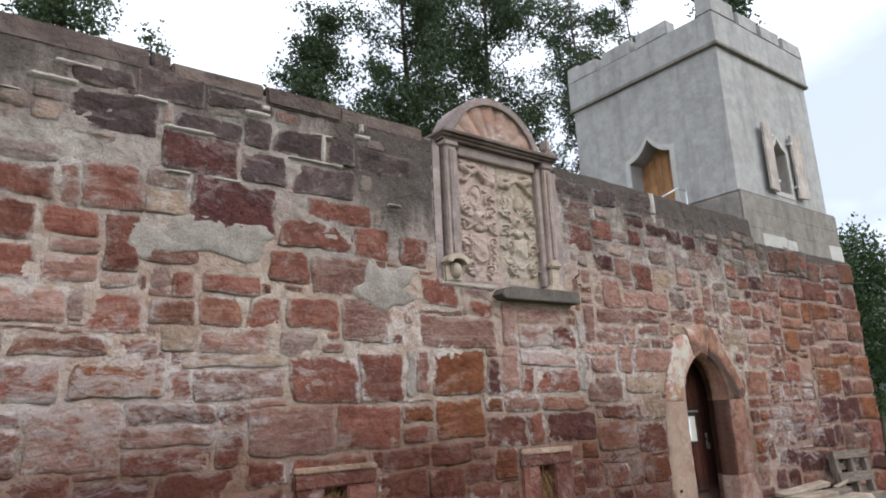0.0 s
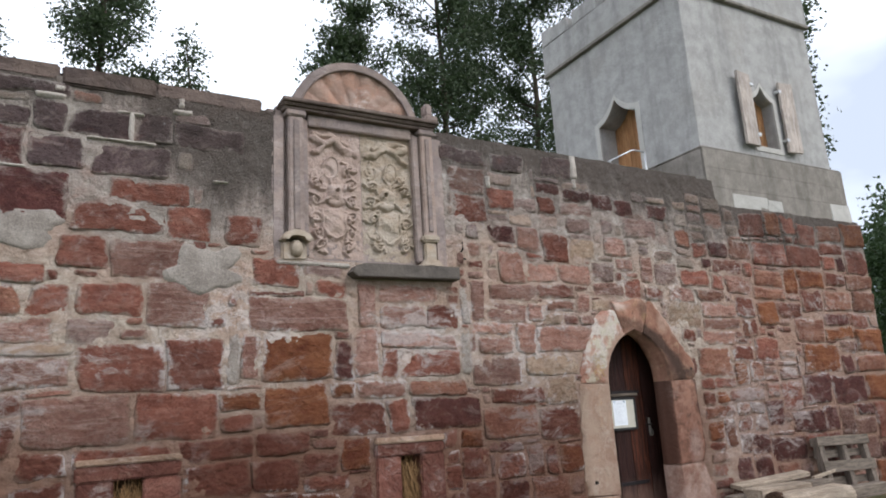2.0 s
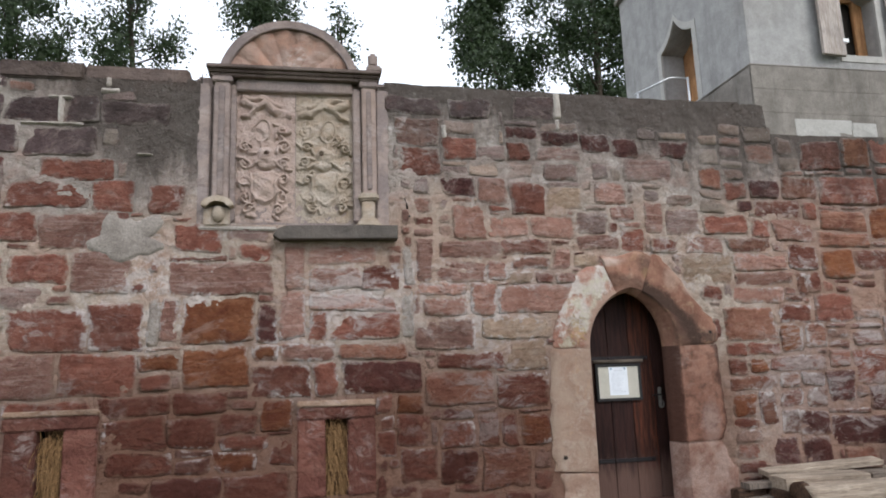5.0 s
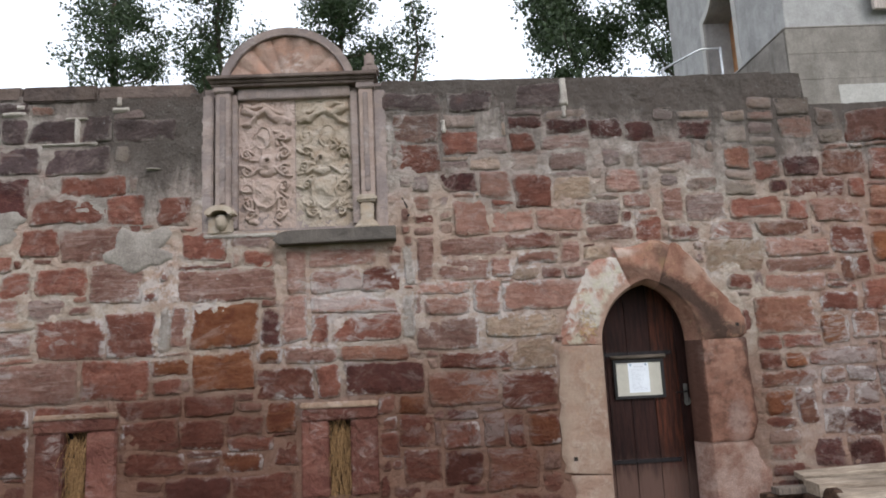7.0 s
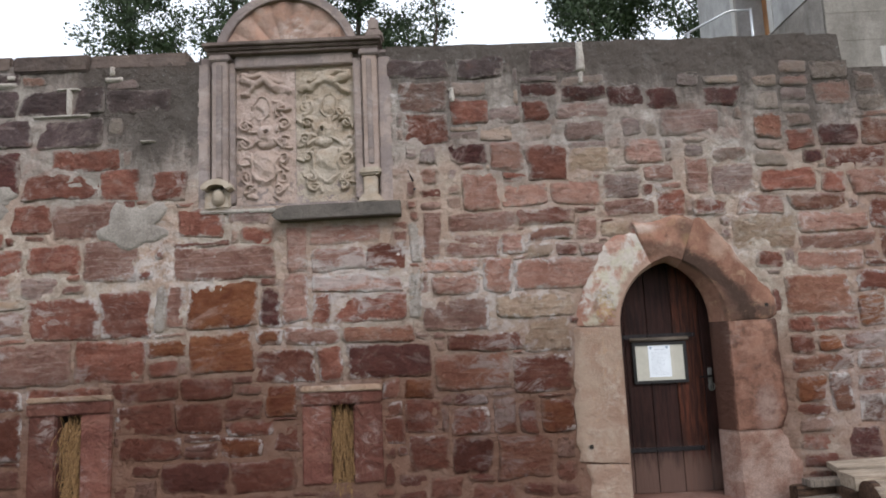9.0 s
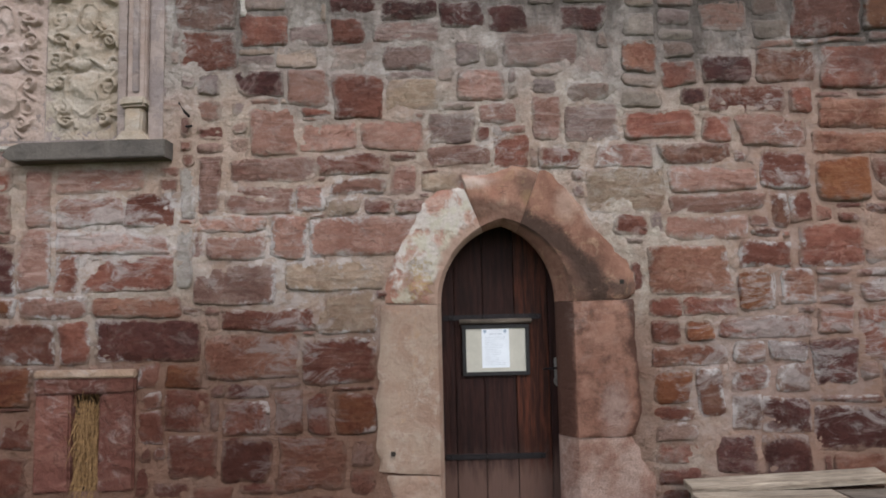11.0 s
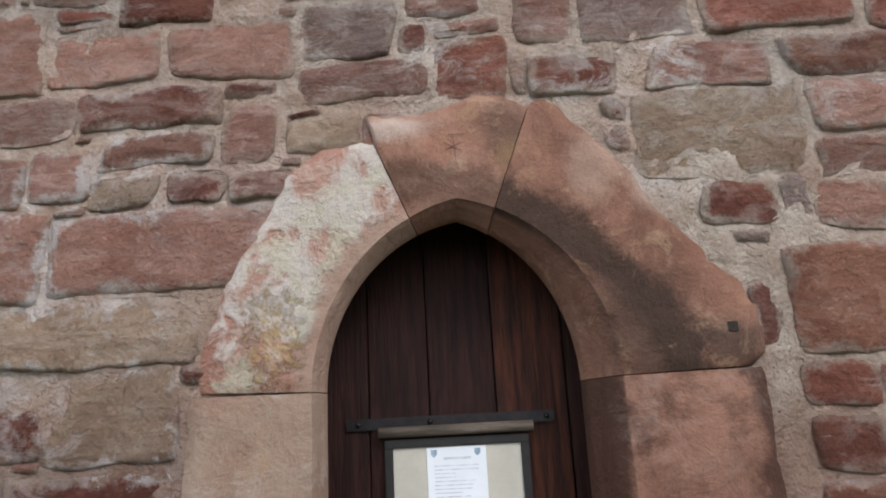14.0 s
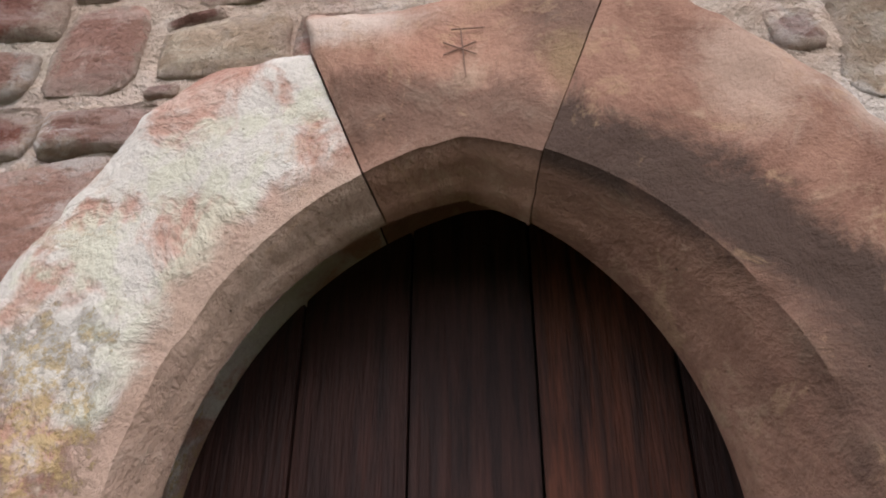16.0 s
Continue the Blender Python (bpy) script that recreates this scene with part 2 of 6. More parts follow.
TONES = {
    "r": ("red_sandstone", (0.295, 0.114, 0.080), (0.185, 0.066, 0.048), (0.42, 0.215, 0.165), 0.6, 0.35),
    "d": ("dark_red_sandstone", (0.129, 0.049, 0.043), (0.073, 0.032, 0.030), (0.202, 0.090, 0.074), 0.35, 0.25, 0.25),
    "o": ("orange_sandstone", (0.315, 0.148, 0.100), (0.204, 0.082, 0.056), (0.45, 0.265, 0.195), 0.5),
    "f": ("rust_sandstone", (0.285, 0.108, 0.050), (0.165, 0.050, 0.027), (0.36, 0.165, 0.088), 0.15, 0.6, 0.2),
    "p": ("pale_pink_sandstone", (0.395, 0.218, 0.172), (0.27, 0.130, 0.100), (0.600, 0.420, 0.360), 0.9, 0.6),
    "s": ("salmon_sandstone", (0.42, 0.225, 0.172), (0.31, 0.15, 0.112), (0.53, 0.345, 0.285), 0.6, 0.4, 0.25),
    "k": ("blackened_sandstone", (0.135, 0.092, 0.090), (0.075, 0.050, 0.050), (0.20, 0.15, 0.142), 0.2, 0.3),
    "t": ("buff_sandstone", (0.46, 0.325, 0.235), (0.35, 0.235, 0.165), (0.56, 0.45, 0.35), 0.5, 0.6, 0.12),
    "g": ("mauve_sandstone", (0.34, 0.225, 0.19), (0.23, 0.145, 0.125), (0.43, 0.34, 0.31), 0.45, 0.7),
    "m": ("brown_sandstone", (0.253, 0.145, 0.113), (0.160, 0.086, 0.070), (0.363, 0.242, 0.200), 0.7, 0.4),
    "w": ("whitened_mortar_strip", (0.48, 0.42, 0.37), (0.34, 0.28, 0.245), (0.56, 0.51, 0.47), 0.6, 0.2, 0.1),
}
STONE = {key: sandstone(*row) for key, row in TONES.items()}
BLOCK = {key: sandstone("hewn_" + TONES[key][0], *TONES[key][1:], dressed=True) for key in "rptom"}


def arch_stone(name, base, deep, tan, crust=None, soot_shade=0.0, side=1, spots=()):
    """Hewn arch stone: cloudy colours, chisel marks, pits; where it has one, a pale crust, or a sooty inner margin with
    painted shade on its reveal.
    """
    k = Net(name)
    here = k.place()
    big, mid = k.noise(here, 2.7, 8, 0.68, warp=0.6), k.noise(here, 9, 8, 0.7, warp=0.4)
    small, fine = k.noise(here, 28, 6, 0.7), k.noise(here, 130, 4, 0.7)
    colour = k.mix(k.ramp(big, 0.38, 0.62), base, deep)
    colour = k.mix(k.ramp(mid, 0.5, 0.68, 0, 0.7), colour, tan)
    colour = k.mix(k.ramp(small, 0.56, 0.72, 0, 0.5), colour, deep)
    p = k.n.new("ShaderNodeSeparateXYZ")
    k.l.new(here, p.inputs[0])
    bumpy = k.math("ADD", k.math("MULTIPLY", mid, 1.0), k.math("MULTIPLY", small, 0.5))
    ragged = k.math("MULTIPLY", k.math("SUBTRACT", k.noise(here, 7, 9, 0.8, warp=0.6), 0.5), 2.8)
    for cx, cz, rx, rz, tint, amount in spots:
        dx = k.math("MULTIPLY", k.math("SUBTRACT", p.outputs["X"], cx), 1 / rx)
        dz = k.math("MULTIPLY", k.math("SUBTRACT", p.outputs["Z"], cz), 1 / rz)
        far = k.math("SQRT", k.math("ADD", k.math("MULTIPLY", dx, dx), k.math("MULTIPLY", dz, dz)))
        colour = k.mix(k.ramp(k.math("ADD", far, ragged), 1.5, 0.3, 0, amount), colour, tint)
    if crust:
        patchy = k.noise(here, 4.2, 6, 0.58, warp=0.5)
        ex = k.math("SUBTRACT", p.outputs["X"], 8.67 + 0.1466)
        ez = k.math("SUBTRACT", p.outputs["Z"], 1.52)
        band = k.math("SUBTRACT", k.math("SQRT", k.math("ADD", k.math("MULTIPLY", ex, ex), k.math("MULTIPLY", ez, ez))), 0.6566)
        outer = k.ramp(k.math("ADD", band, k.math("MULTIPLY", k.math("SUBTRACT", mid, 0.5), 0.16)), 0.02, 0.09)
        colour = k.mix(k.math("SUBTRACT", 0.65, k.math("MULTIPLY", outer, 0.65)), colour, (0.36, 0.26, 0.20))
        colour = k.mix(k.math("MULTIPLY", k.ramp(patchy, 0.45, 0.55, 0, 0.88), outer), colour, crust)
        cream = k.noise(here, 3.3, 6, 0.66, warp=0.3)
        colour = k.mix(k.math("MULTIPLY", k.ramp(cream, 0.50, 0.58, 0, 0.8), outer), colour, (0.50, 0.455, 0.355))
        dx = k.math("MULTIPLY", k.math("SUBTRACT", p.outputs["X"], 8.03), 11.0)
        dz = k.math("MULTIPLY", k.math("SUBTRACT", p.outputs["Z"], 1.70), 7.0)
        near = k.math("SQRT", k.math("ADD", k.math("MULTIPLY", dx, dx), k.math("MULTIPLY", dz, dz)))
        lichen = k.ramp(k.math("ADD", near, k.math("MULTIPLY", k.math("SUBTRACT", k.noise(here, 26, 7, 0.78), 0.5), 5.0)), 1.2, 0.6, 0, 0.8)
        colour = k.mix(k.math("MULTIPLY", lichen, k.ramp(k.noise(here, 42, 6, 0.75), 0.44, 0.56, 0.1, 0.95)), colour, (0.40, 0.27, 0.12))
        bumpy = k.math("ADD", bumpy, k.math("MULTIPLY", k.math("MULTIPLY", k.ramp(patchy, 0.40, 0.52), outer), 0.45))
        bumpy = k.math("ADD", bumpy, k.math("MULTIPLY", lichen, 0.6))
    if soot_shade:
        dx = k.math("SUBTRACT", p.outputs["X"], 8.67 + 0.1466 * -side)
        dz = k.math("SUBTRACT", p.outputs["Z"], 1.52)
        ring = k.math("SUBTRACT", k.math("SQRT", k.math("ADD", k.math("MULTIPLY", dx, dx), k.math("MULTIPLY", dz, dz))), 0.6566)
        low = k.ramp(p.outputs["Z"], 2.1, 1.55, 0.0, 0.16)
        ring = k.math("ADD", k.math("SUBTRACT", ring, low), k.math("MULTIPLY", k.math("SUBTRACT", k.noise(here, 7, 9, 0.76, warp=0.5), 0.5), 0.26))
        # Full soot on the face; the reveal's weaker tint also paints in its shade.
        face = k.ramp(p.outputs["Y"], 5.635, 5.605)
        colour = k.mix(k.math("MULTIPLY", k.math("MULTIPLY", k.ramp(ring, 0.17, 0.085, 0, soot_shade), k.ramp(ring, -0.10, 0.0, 0.4, 1)), k.math("ADD", k.math("MULTIPLY", face, 0.65), 0.35)), colour, (0.055, 0.033, 0.025))
    colour = k.value(colour, k.ramp(fine, 0.3, 0.7, 0.92, 1.05))
    colour = k.mix(k.ramp(k.noise(here, 6, 9, 0.75, warp=0.9), 0.56, 0.64, 0, 0.35), colour, (0.40, 0.25, 0.15))
    pits = k.ramp(k.cells(here, 34), 0.03, 0.12)
    rare = k.ramp(k.noise(here, 13, 3), 0.56, 0.64)
    hole = k.math("MULTIPLY", k.math("SUBTRACT", 1.0, pits), rare)
    colour = k.value(colour, k.math("SUBTRACT", 1.0, k.math("MULTIPLY", hole, 0.55)))
    chisel = k.noise(here, 10, 3, 0.5, (6.0, 1.0, 1.2), 0.2)
    n = k.relief(bumpy, 0.035 if crust else 0.026, 0.7)
    n = k.relief(chisel, 0.006, 0.35, n)
    n = k.relief(fine, 0.0016, 0.5, n)
    n = k.relief(hole, -0.012, 0.7, n)
    return k.done(colour, 0.9, n, spec=0.18)


RUBBLE = sandstone("rubble_sandstone", (0.3, 0.13, 0.09), (0.13, 0.06, 0.048), (0.38, 0.23, 0.18), 0.8, 0.45, 0.3, 1.0,
                   [(0.299, 0.124, 0.092), (0.414, 0.230, 0.190), (0.253, 0.103, 0.081), (0.356, 0.172, 0.132), (0.437, 0.293, 0.236), (0.207, 0.101, 0.081), (0.333, 0.155, 0.115), (0.299, 0.190, 0.155)])


PALE_RUBBLE = sandstone("dull_upper_rubble", (0.3, 0.22, 0.18), (0.19, 0.125, 0.105), (0.42, 0.35, 0.30), 0.4, 0.4, 0.25, 1.0,
                        [(0.40, 0.315, 0.255), (0.35, 0.235, 0.19), (0.33, 0.25, 0.23), (0.44, 0.36, 0.30), (0.35, 0.19, 0.145), (0.385, 0.285, 0.24), (0.29, 0.21, 0.19), (0.41, 0.30, 0.235)])


def mortar(name):
    k = Net(name)
    here = k.place()
    colour, mid, fine = mortar_tones(k, here)
    pits = k.ramp(k.cells(here, 26), 0.04, 0.16)
    holes = k.math("MULTIPLY", k.math("SUBTRACT", 1.0, pits), k.ramp(k.noise(here, 5, 3), 0.5, 0.6))
    colour = k.value(colour, k.math("SUBTRACT", 1.0, k.math("MULTIPLY", holes, 0.5)))
    colour = blackened(k, here, colour, 0.88)
    east = k.n.new("ShaderNodeSeparateXYZ")
    k.l.new(here, east.inputs[0])
    dash = k.math("MULTIPLY", k.math("MULTIPLY", k.ramp(east.outputs["X"], 2.9, 3.3), k.ramp(east.outputs["X"], 4.6, 4.2)), k.ramp(east.outputs["Z"], 3.0, 3.5))
    grit = k.cells(here, 38)
    colour = k.mix(k.math("MULTIPLY", dash, k.ramp(grit, 0.26, 0.14, 0, 0.35)), colour, (0.34, 0.29, 0.26))
    lumps = k.noise(here, 4.5, 7, 0.7, warp=0.8)
    n = k.relief(lumps, 0.10, 0.7)
    n = k.relief(mid, 0.06, 0.8, n)
    n = k.relief(fine, 0.008, 0.8, n)
    n = k.relief(pits, 0.012, 0.4, n)
    n = k.relief(k.math("MULTIPLY", dash, k.ramp(grit, 0.35, 0.1)), 0.02, 0.8, n)
    return k.done(colour, 0.95, n, spec=0.1)


def cement(name, a, b):
    k = Net(name)
    here = k.place()
    mid, fine = k.noise(here, 6, 6, 0.65), k.noise(here, 70, 5, 0.7)
    colour = k.mix(k.ramp(mid, 0.35, 0.68), a, b)
    colour = k.value(colour, k.ramp(fine, 0.3, 0.7, 0.75, 1.12))
    n = k.relief(mid, 0.04, 0.7)
    return k.done(colour, 0.95, k.relief(fine, 0.01, 0.7, n), spec=0.1)


MORTAR = mortar("lime_mortar")
PATCH = cement("grey_cement_patch", (0.34, 0.30, 0.265), (0.25, 0.215, 0.19))
LIMY = cement("limy_pink_plaster", (0.33, 0.23, 0.19), (0.22, 0.12, 0.09))
POINTING = cement("pale_fresh_pointing", (0.52, 0.47, 0.42), (0.40, 0.35, 0.31))
COPING = sandstone("weathered_coping_stone", (0.135, 0.10, 0.085), (0.08, 0.06, 0.055), (0.22, 0.18, 0.155), 0.05, 0.3, 0.25, dressed=True)


def plaster(name, a, b, streak=0.5):
    k = Net(name)
    here = k.place()
    big, mid, fine = k.noise(here, 0.9, 5, 0.6), k.noise(here, 5, 6, 0.65), k.noise(here, 60, 5, 0.7)
    runs = k.noise(here, 1.6, 5, 0.6, (3.0, 3.0, 0.35))
    colour = k.mix(k.ramp(mid, 0.3, 0.7), a, b)
    colour = k.mix(k.ramp(runs, 0.46, 0.7, 0, streak), colour, k.value(colour, 0.62))
    colour = k.mix(k.ramp(big, 0.5, 0.7, 0, 0.3), colour, (0.30, 0.27, 0.24))
    colour = k.value(colour, k.ramp(fine, 0.3, 0.7, 0.88, 1.08))
    n = k.relief(mid, 0.03, 0.5)
    n = k.relief(fine, 0.008, 0.6, n)
    return k.done(colour, 0.9, n, spec=0.15)


PLASTER = plaster("grey_render", (0.43, 0.418, 0.405), (0.325, 0.316, 0.305))
PLINTH = plaster("stained_concrete", (0.29, 0.262, 0.232), (0.20, 0.178, 0.156), 0.7)
LIMEWASH = plaster("pale_window_band", (0.52, 0.50, 0.47), (0.45, 0.43, 0.40), 0.3)


def timber(name, a, b, along="z", rough=0.75, worn=None, grain=1.0):
    k = Net(name)
    own, here = k.place(True), k.place()
    s = {"x": (1, 14, 14), "y": (14, 1, 14), "z": (14, 14, 1)}[along]
    g = k.noise(own, 2.4, 6, 0.65, s, 0.3)
    f = k.noise(own, 9, 4, 0.7, s)
    blot = k.noise(own, 2.2, 4, 0.6)
    colour = k.mix(k.ramp(g, 0.35, 0.68), a, b)
    colour = k.value(colour, k.ramp(f, 0.3, 0.7, 0.72, 1.2))
    colour = k.value(colour, k.ramp(blot, 0.3, 0.7, 0.75, 1.2))
    if worn:
        h = k.math("ADD", k.height(here), k.math("MULTIPLY", k.math("SUBTRACT", k.noise(here, 7, 5, 0.6, (3, 3, 0.5)), 0.5), 0.5))
        colour = k.mix(k.ramp(h, 0.42, 0.1, 0, 0.8), colour, worn)
    n = k.relief(g, 0.012 * grain, 0.8)
    n = k.relief(f, 0.004 * grain, 0.7, n)
    return k.done(colour, rough, n, spec=0.16)


DOOR_WOOD = timber("dark_stained_oak", (0.037, 0.0145, 0.0115), (0.018, 0.0083, 0.0075), "z", 0.6, (0.13, 0.078, 0.062))
RED_WOOD = timber("reddish_stained_oak", (0.085, 0.026, 0.014), (0.020, 0.0085, 0.007), "z", 0.55, (0.13, 0.078, 0.062))
SHUTTER = timber("weathered_pale_shutter_wood", (0.50, 0.44, 0.40), (0.38, 0.315, 0.275), "z", 0.85)
NEW_WOOD = timber("honey_coloured_wood", (0.46, 0.25, 0.12), (0.34, 0.16, 0.07), "z", 0.6)
GREY_WOOD = timber("grey_weathered_wood", (0.22, 0.178, 0.145), (0.11, 0.088, 0.07), "x", 0.85)
GREY_WOOD_Z = timber("grey_weathered_upright_wood", (0.21, 0.17, 0.14), (0.11, 0.088, 0.072), "z", 0.85)
CUT_WOOD = timber("split_pale_wood", (0.42, 0.345, 0.27), (0.26, 0.20, 0.15), "x", 0.8, None, 2.0)
BARK = timber("brown_bark", (0.12, 0.07, 0.045), (0.05, 0.032, 0.024), "x", 0.95, None, 3.0)
TRUNK = timber("grey_brown_tree_bark", (0.10, 0.08, 0.06), (0.05, 0.04, 0.032), "z", 0.95, None, 3.0)


def plain(name, colour, rough=0.6, metal=0.0, scale=30.0, vary=0.2):
    k = Net(name)
    f = k.noise(k.place(), scale, 5, 0.65)
    return k.done(k.value(colour, k.ramp(f, 0.3, 0.7, 1 - vary, 1 + vary)), rough, k.relief(f, 0.002, 0.4), metal)


IRON = plain("dark_wrought_iron", (0.03, 0.026, 0.027), 0.5, 0.7)
STEEL = plain("galvanised_steel", (0.55, 0.56, 0.57), 0.4, 0.8, 12.0, 0.1)
BRONZE = plain("worn_grey_metal", (0.34, 0.32, 0.29), 0.5, 0.7)
CREAM = plain("cream_backing_card", (0.53, 0.50, 0.43), 0.7, 0, 14.0, 0.06)
PAPER = plain("white_paper", (0.80, 0.83, 0.88), 0.8, 0, 8.0, 0.03)
INK = plain("grey_print", (0.62, 0.65, 0.70), 0.8)
BLUE_INK = plain("blue_print", (0.30, 0.38, 0.48), 0.8)
BLACK = plain("black_painted_wood", (0.022, 0.02, 0.02), 0.5)
SLATE = sandstone("dark_grey_slab", (0.135, 0.115, 0.10), (0.09, 0.078, 0.07), (0.19, 0.165, 0.145), 0.05, 0.3, 0.1, 0.4, dressed=True)
# Near-black for insides and recesses; their shade is put into the colour.
DARK = plain("dark_unlit_inside", (0.03, 0.024, 0.02), 0.95)
SLIT_STONE = sandstone("dull_red_jamb_stone", (0.20, 0.085, 0.065), (0.125, 0.052, 0.042), (0.31, 0.175, 0.135), 0.5, 0.4, 0.3, dressed=True)
# Core straw is coloured darker to carry the shade deep in the slit.
STRAW_DARK = plain("shaded_matted_straw", (0.085, 0.05, 0.026), 0.95, 0, 50.0, 0.5)
STRAW = plain("dry_straw", (0.22, 0.125, 0.055), 0.85, 0, 40.0, 0.4)
CARVED = sandstone("carved_pinkish_stone", (0.42, 0.325, 0.285), (0.32, 0.235, 0.20), (0.48, 0.405, 0.365), 0.25, 0.25, 0.1, 0.35, dressed=True, blot=((0.385, 0.29, 0.24), 0.48, 0.6))
CARVED_Y = sandstone("carved_yellow_stone", (0.46, 0.385, 0.31), (0.36, 0.285, 0.215), (0.52, 0.465, 0.42), 0.35, 0.25, 0.1, 0.35, dressed=True, blot=((0.44, 0.325, 0.235), 0.50, 0.5))
CORNICE = sandstone("weathered_cornice_stone", (0.20, 0.155, 0.135), (0.12, 0.09, 0.08), (0.29, 0.235, 0.205), 0.15, 0.3, 0.1, 0.4, dressed=True)
MOULDED = sandstone("moulded_grey_stone", (0.335, 0.265, 0.235), (0.24, 0.185, 0.165), (0.42, 0.355, 0.325), 0.25, 0.3, 0.12, 0.4, dressed=True, blot=((0.225, 0.185, 0.178), 0.47, 0.7))
FAN_STONE = sandstone("reddish_tympanum_stone", (0.37, 0.255, 0.205), (0.28, 0.175, 0.135), (0.44, 0.345, 0.295), 0.5, 0.3, 0.15, 0.5, dressed=True, blot=((0.42, 0.235, 0.165), 0.48, 0.6))


def leafage(name, a, b, gloss=0.5):
    k = Net(name)
    rnd = k.n.new("ShaderNodeNewGeometry").outputs["Random Per Island"]
    colour = k.mix(rnd, a, b)
    k.bsdf.inputs["Transmission Weight"].default_value = 0.0
    d, t, ad = k.bsdf, k.n.new("ShaderNodeBsdfTranslucent"), k.n.new("ShaderNodeMixShader")
    k.l.new(colour, t.inputs["Color"])
    ad.inputs[0].default_value = 0.3
    k.l.new(d.outputs[0], ad.inputs[1])
    k.l.new(t.outputs[0], ad.inputs[2])
    k.l.new(ad.outputs[0], k.n["Material Output"].inputs[0])
    return k.done(colour, gloss, None, 0, 0.4)


LEAF = leafage("poplar_leaves", (0.034, 0.056, 0.024), (0.062, 0.092, 0.040))
LEAF_DARK = leafage("dark_broad_leaves", (0.028, 0.055, 0.02), (0.055, 0.095, 0.032))
GRASS_BLADE = leafage("grass_blades", (0.045, 0.07, 0.02), (0.105, 0.112, 0.04), 0.6)


def turf():
    k = Net("meadow_turf")
    here = k.place()
    big, mid, fine = k.noise(here, 0.12, 5), k.noise(here, 1.5, 5), k.noise(here, 30, 5, 0.7)
    colour = k.mix(k.ramp(mid, 0.35, 0.65), (0.045, 0.066, 0.022), (0.075, 0.085, 0.032))
    colour = k.mix(k.ramp(big, 0.45, 0.65, 0, 0.4), colour, (0.11, 0.135, 0.055))
    colour = k.value(colour, k.ramp(fine, 0.3, 0.7, 0.6, 1.25))
    s = k.n.new("ShaderNodeSeparateXYZ")
    k.l.new(here, s.inputs[0])
    bare = k.math("ADD", s.outputs["Y"], k.math("MULTIPLY", k.math("SUBTRACT", mid, 0.5), 1.5))
    soil = k.math("MULTIPLY", k.ramp(bare, 4.7, 5.3), k.ramp(s.outputs["Y"], 6.0, 5.9))
    colour = k.mix(soil, colour, (0.13, 0.085, 0.055))
    return k.done(colour, 0.95, k.relief(fine, 0.03, 0.9), 0, 0.1)


TURF = turf()
# Distance haze is mixed into the hills' colour as blue.
HILL = plain("hazy_wooded_hill", (0.16, 0.24, 0.30), 1.0, 0, 0.02, 0.15)
ROOF = plain("pale_far_roof", (0.45, 0.47, 0.50), 0.7)

# ---- building helpers ----
WALL_Y, GROUND, WEST, EAST = 5.64, -0.15, -9.0, 14.0


def finish(bm, name, smooth=False):
    me = bpy.data.meshes.new(name)
    bmesh.ops.recalc_face_normals(bm, faces=bm.faces)
    bm.to_mesh(me)
    bm.free()
    for p in me.polygons:
        p.use_smooth = smooth
    return me


def part(name, bm, material, parent=None, label="", smooth=False):
    """Links a bmesh as one mesh object under a thing or a part."""
    me = finish(bm, name, smooth)
    me.materials.append(material)
    ob = new(name, me)
    if parent is not None:
        ob.parent = parent
    return tagged(ob, label) if label else ob


def thing(name, label, category, kind="", group="", at=(0, 0, 0)):
    ob = new(name)
    ob.location = at
    return tagged(ob, label, category, group, kind)


def add_box(bm, x0, x1, y0, y1, z0, z1, bevel=0.0, m=None, rough=0.0, seed=0):
    """A box, bevelled, its corners shaken a little."""
    r = random.Random(seed * 7 + 1)
    made = bmesh.ops.create_cube(bm, size=1.0)["verts"]
    for v in made:
        v.co = Vector((x0 + (v.co.x + 0.5) * (x1 - x0), y0 + (v.co.y + 0.5) * (y1 - y0), z0 + (v.co.z + 0.5) * (z1 - z0)))
        v.co += Vector((r.uniform(-rough, rough), r.uniform(-rough, rough), r.uniform(-rough, rough)))
    if bevel:
        edges = list({e for v in made for e in v.link_edges})
        made = bmesh.ops.bevel(bm, geom=edges, offset=bevel, segments=2, affect="EDGES")["verts"]
    if m is not None:
        bmesh.ops.transform(bm, matrix=m, verts=list({v for v in made}))
    return made


def box(x0, x1, y0, y1, z0, z1, bevel=0.0, rough=0.0, seed=0):
    bm = bmesh.new()
    add_box(bm, x0, x1, y0, y1, z0, z1, bevel, None, rough, seed)
    return bm


def tube(points, radii, sides=8):
    """A round bar through points, tapering by radii."""
    bm, rings = bmesh.new(), []
    pts = [Vector(p) for p in points]
    for i, p in enumerate(pts):
        way = (pts[min(i + 1, len(pts) - 1)] - pts[max(i - 1, 0)]).normalized()
        side = way.orthogonal().normalized() if abs(way.z) < 0.95 else Vector((1, 0, 0))
        side = (side - way * side.dot(way)).normalized()
        up = way.cross(side)
        rings.append([bm.verts.new(p + radii[i] * (side * math.cos(a) + up * math.sin(a))) for a in [2 * math.pi * j / sides for j in range(sides)]])
    for a, b in zip(rings, rings[1:]):
        for j in range(sides):
            bm.faces.new((a[j], a[(j + 1) % sides], b[(j + 1) % sides], b[j]))
    bm.faces.new(rings[0][::-1])
    bm.faces.new(rings[-1])
    return bm


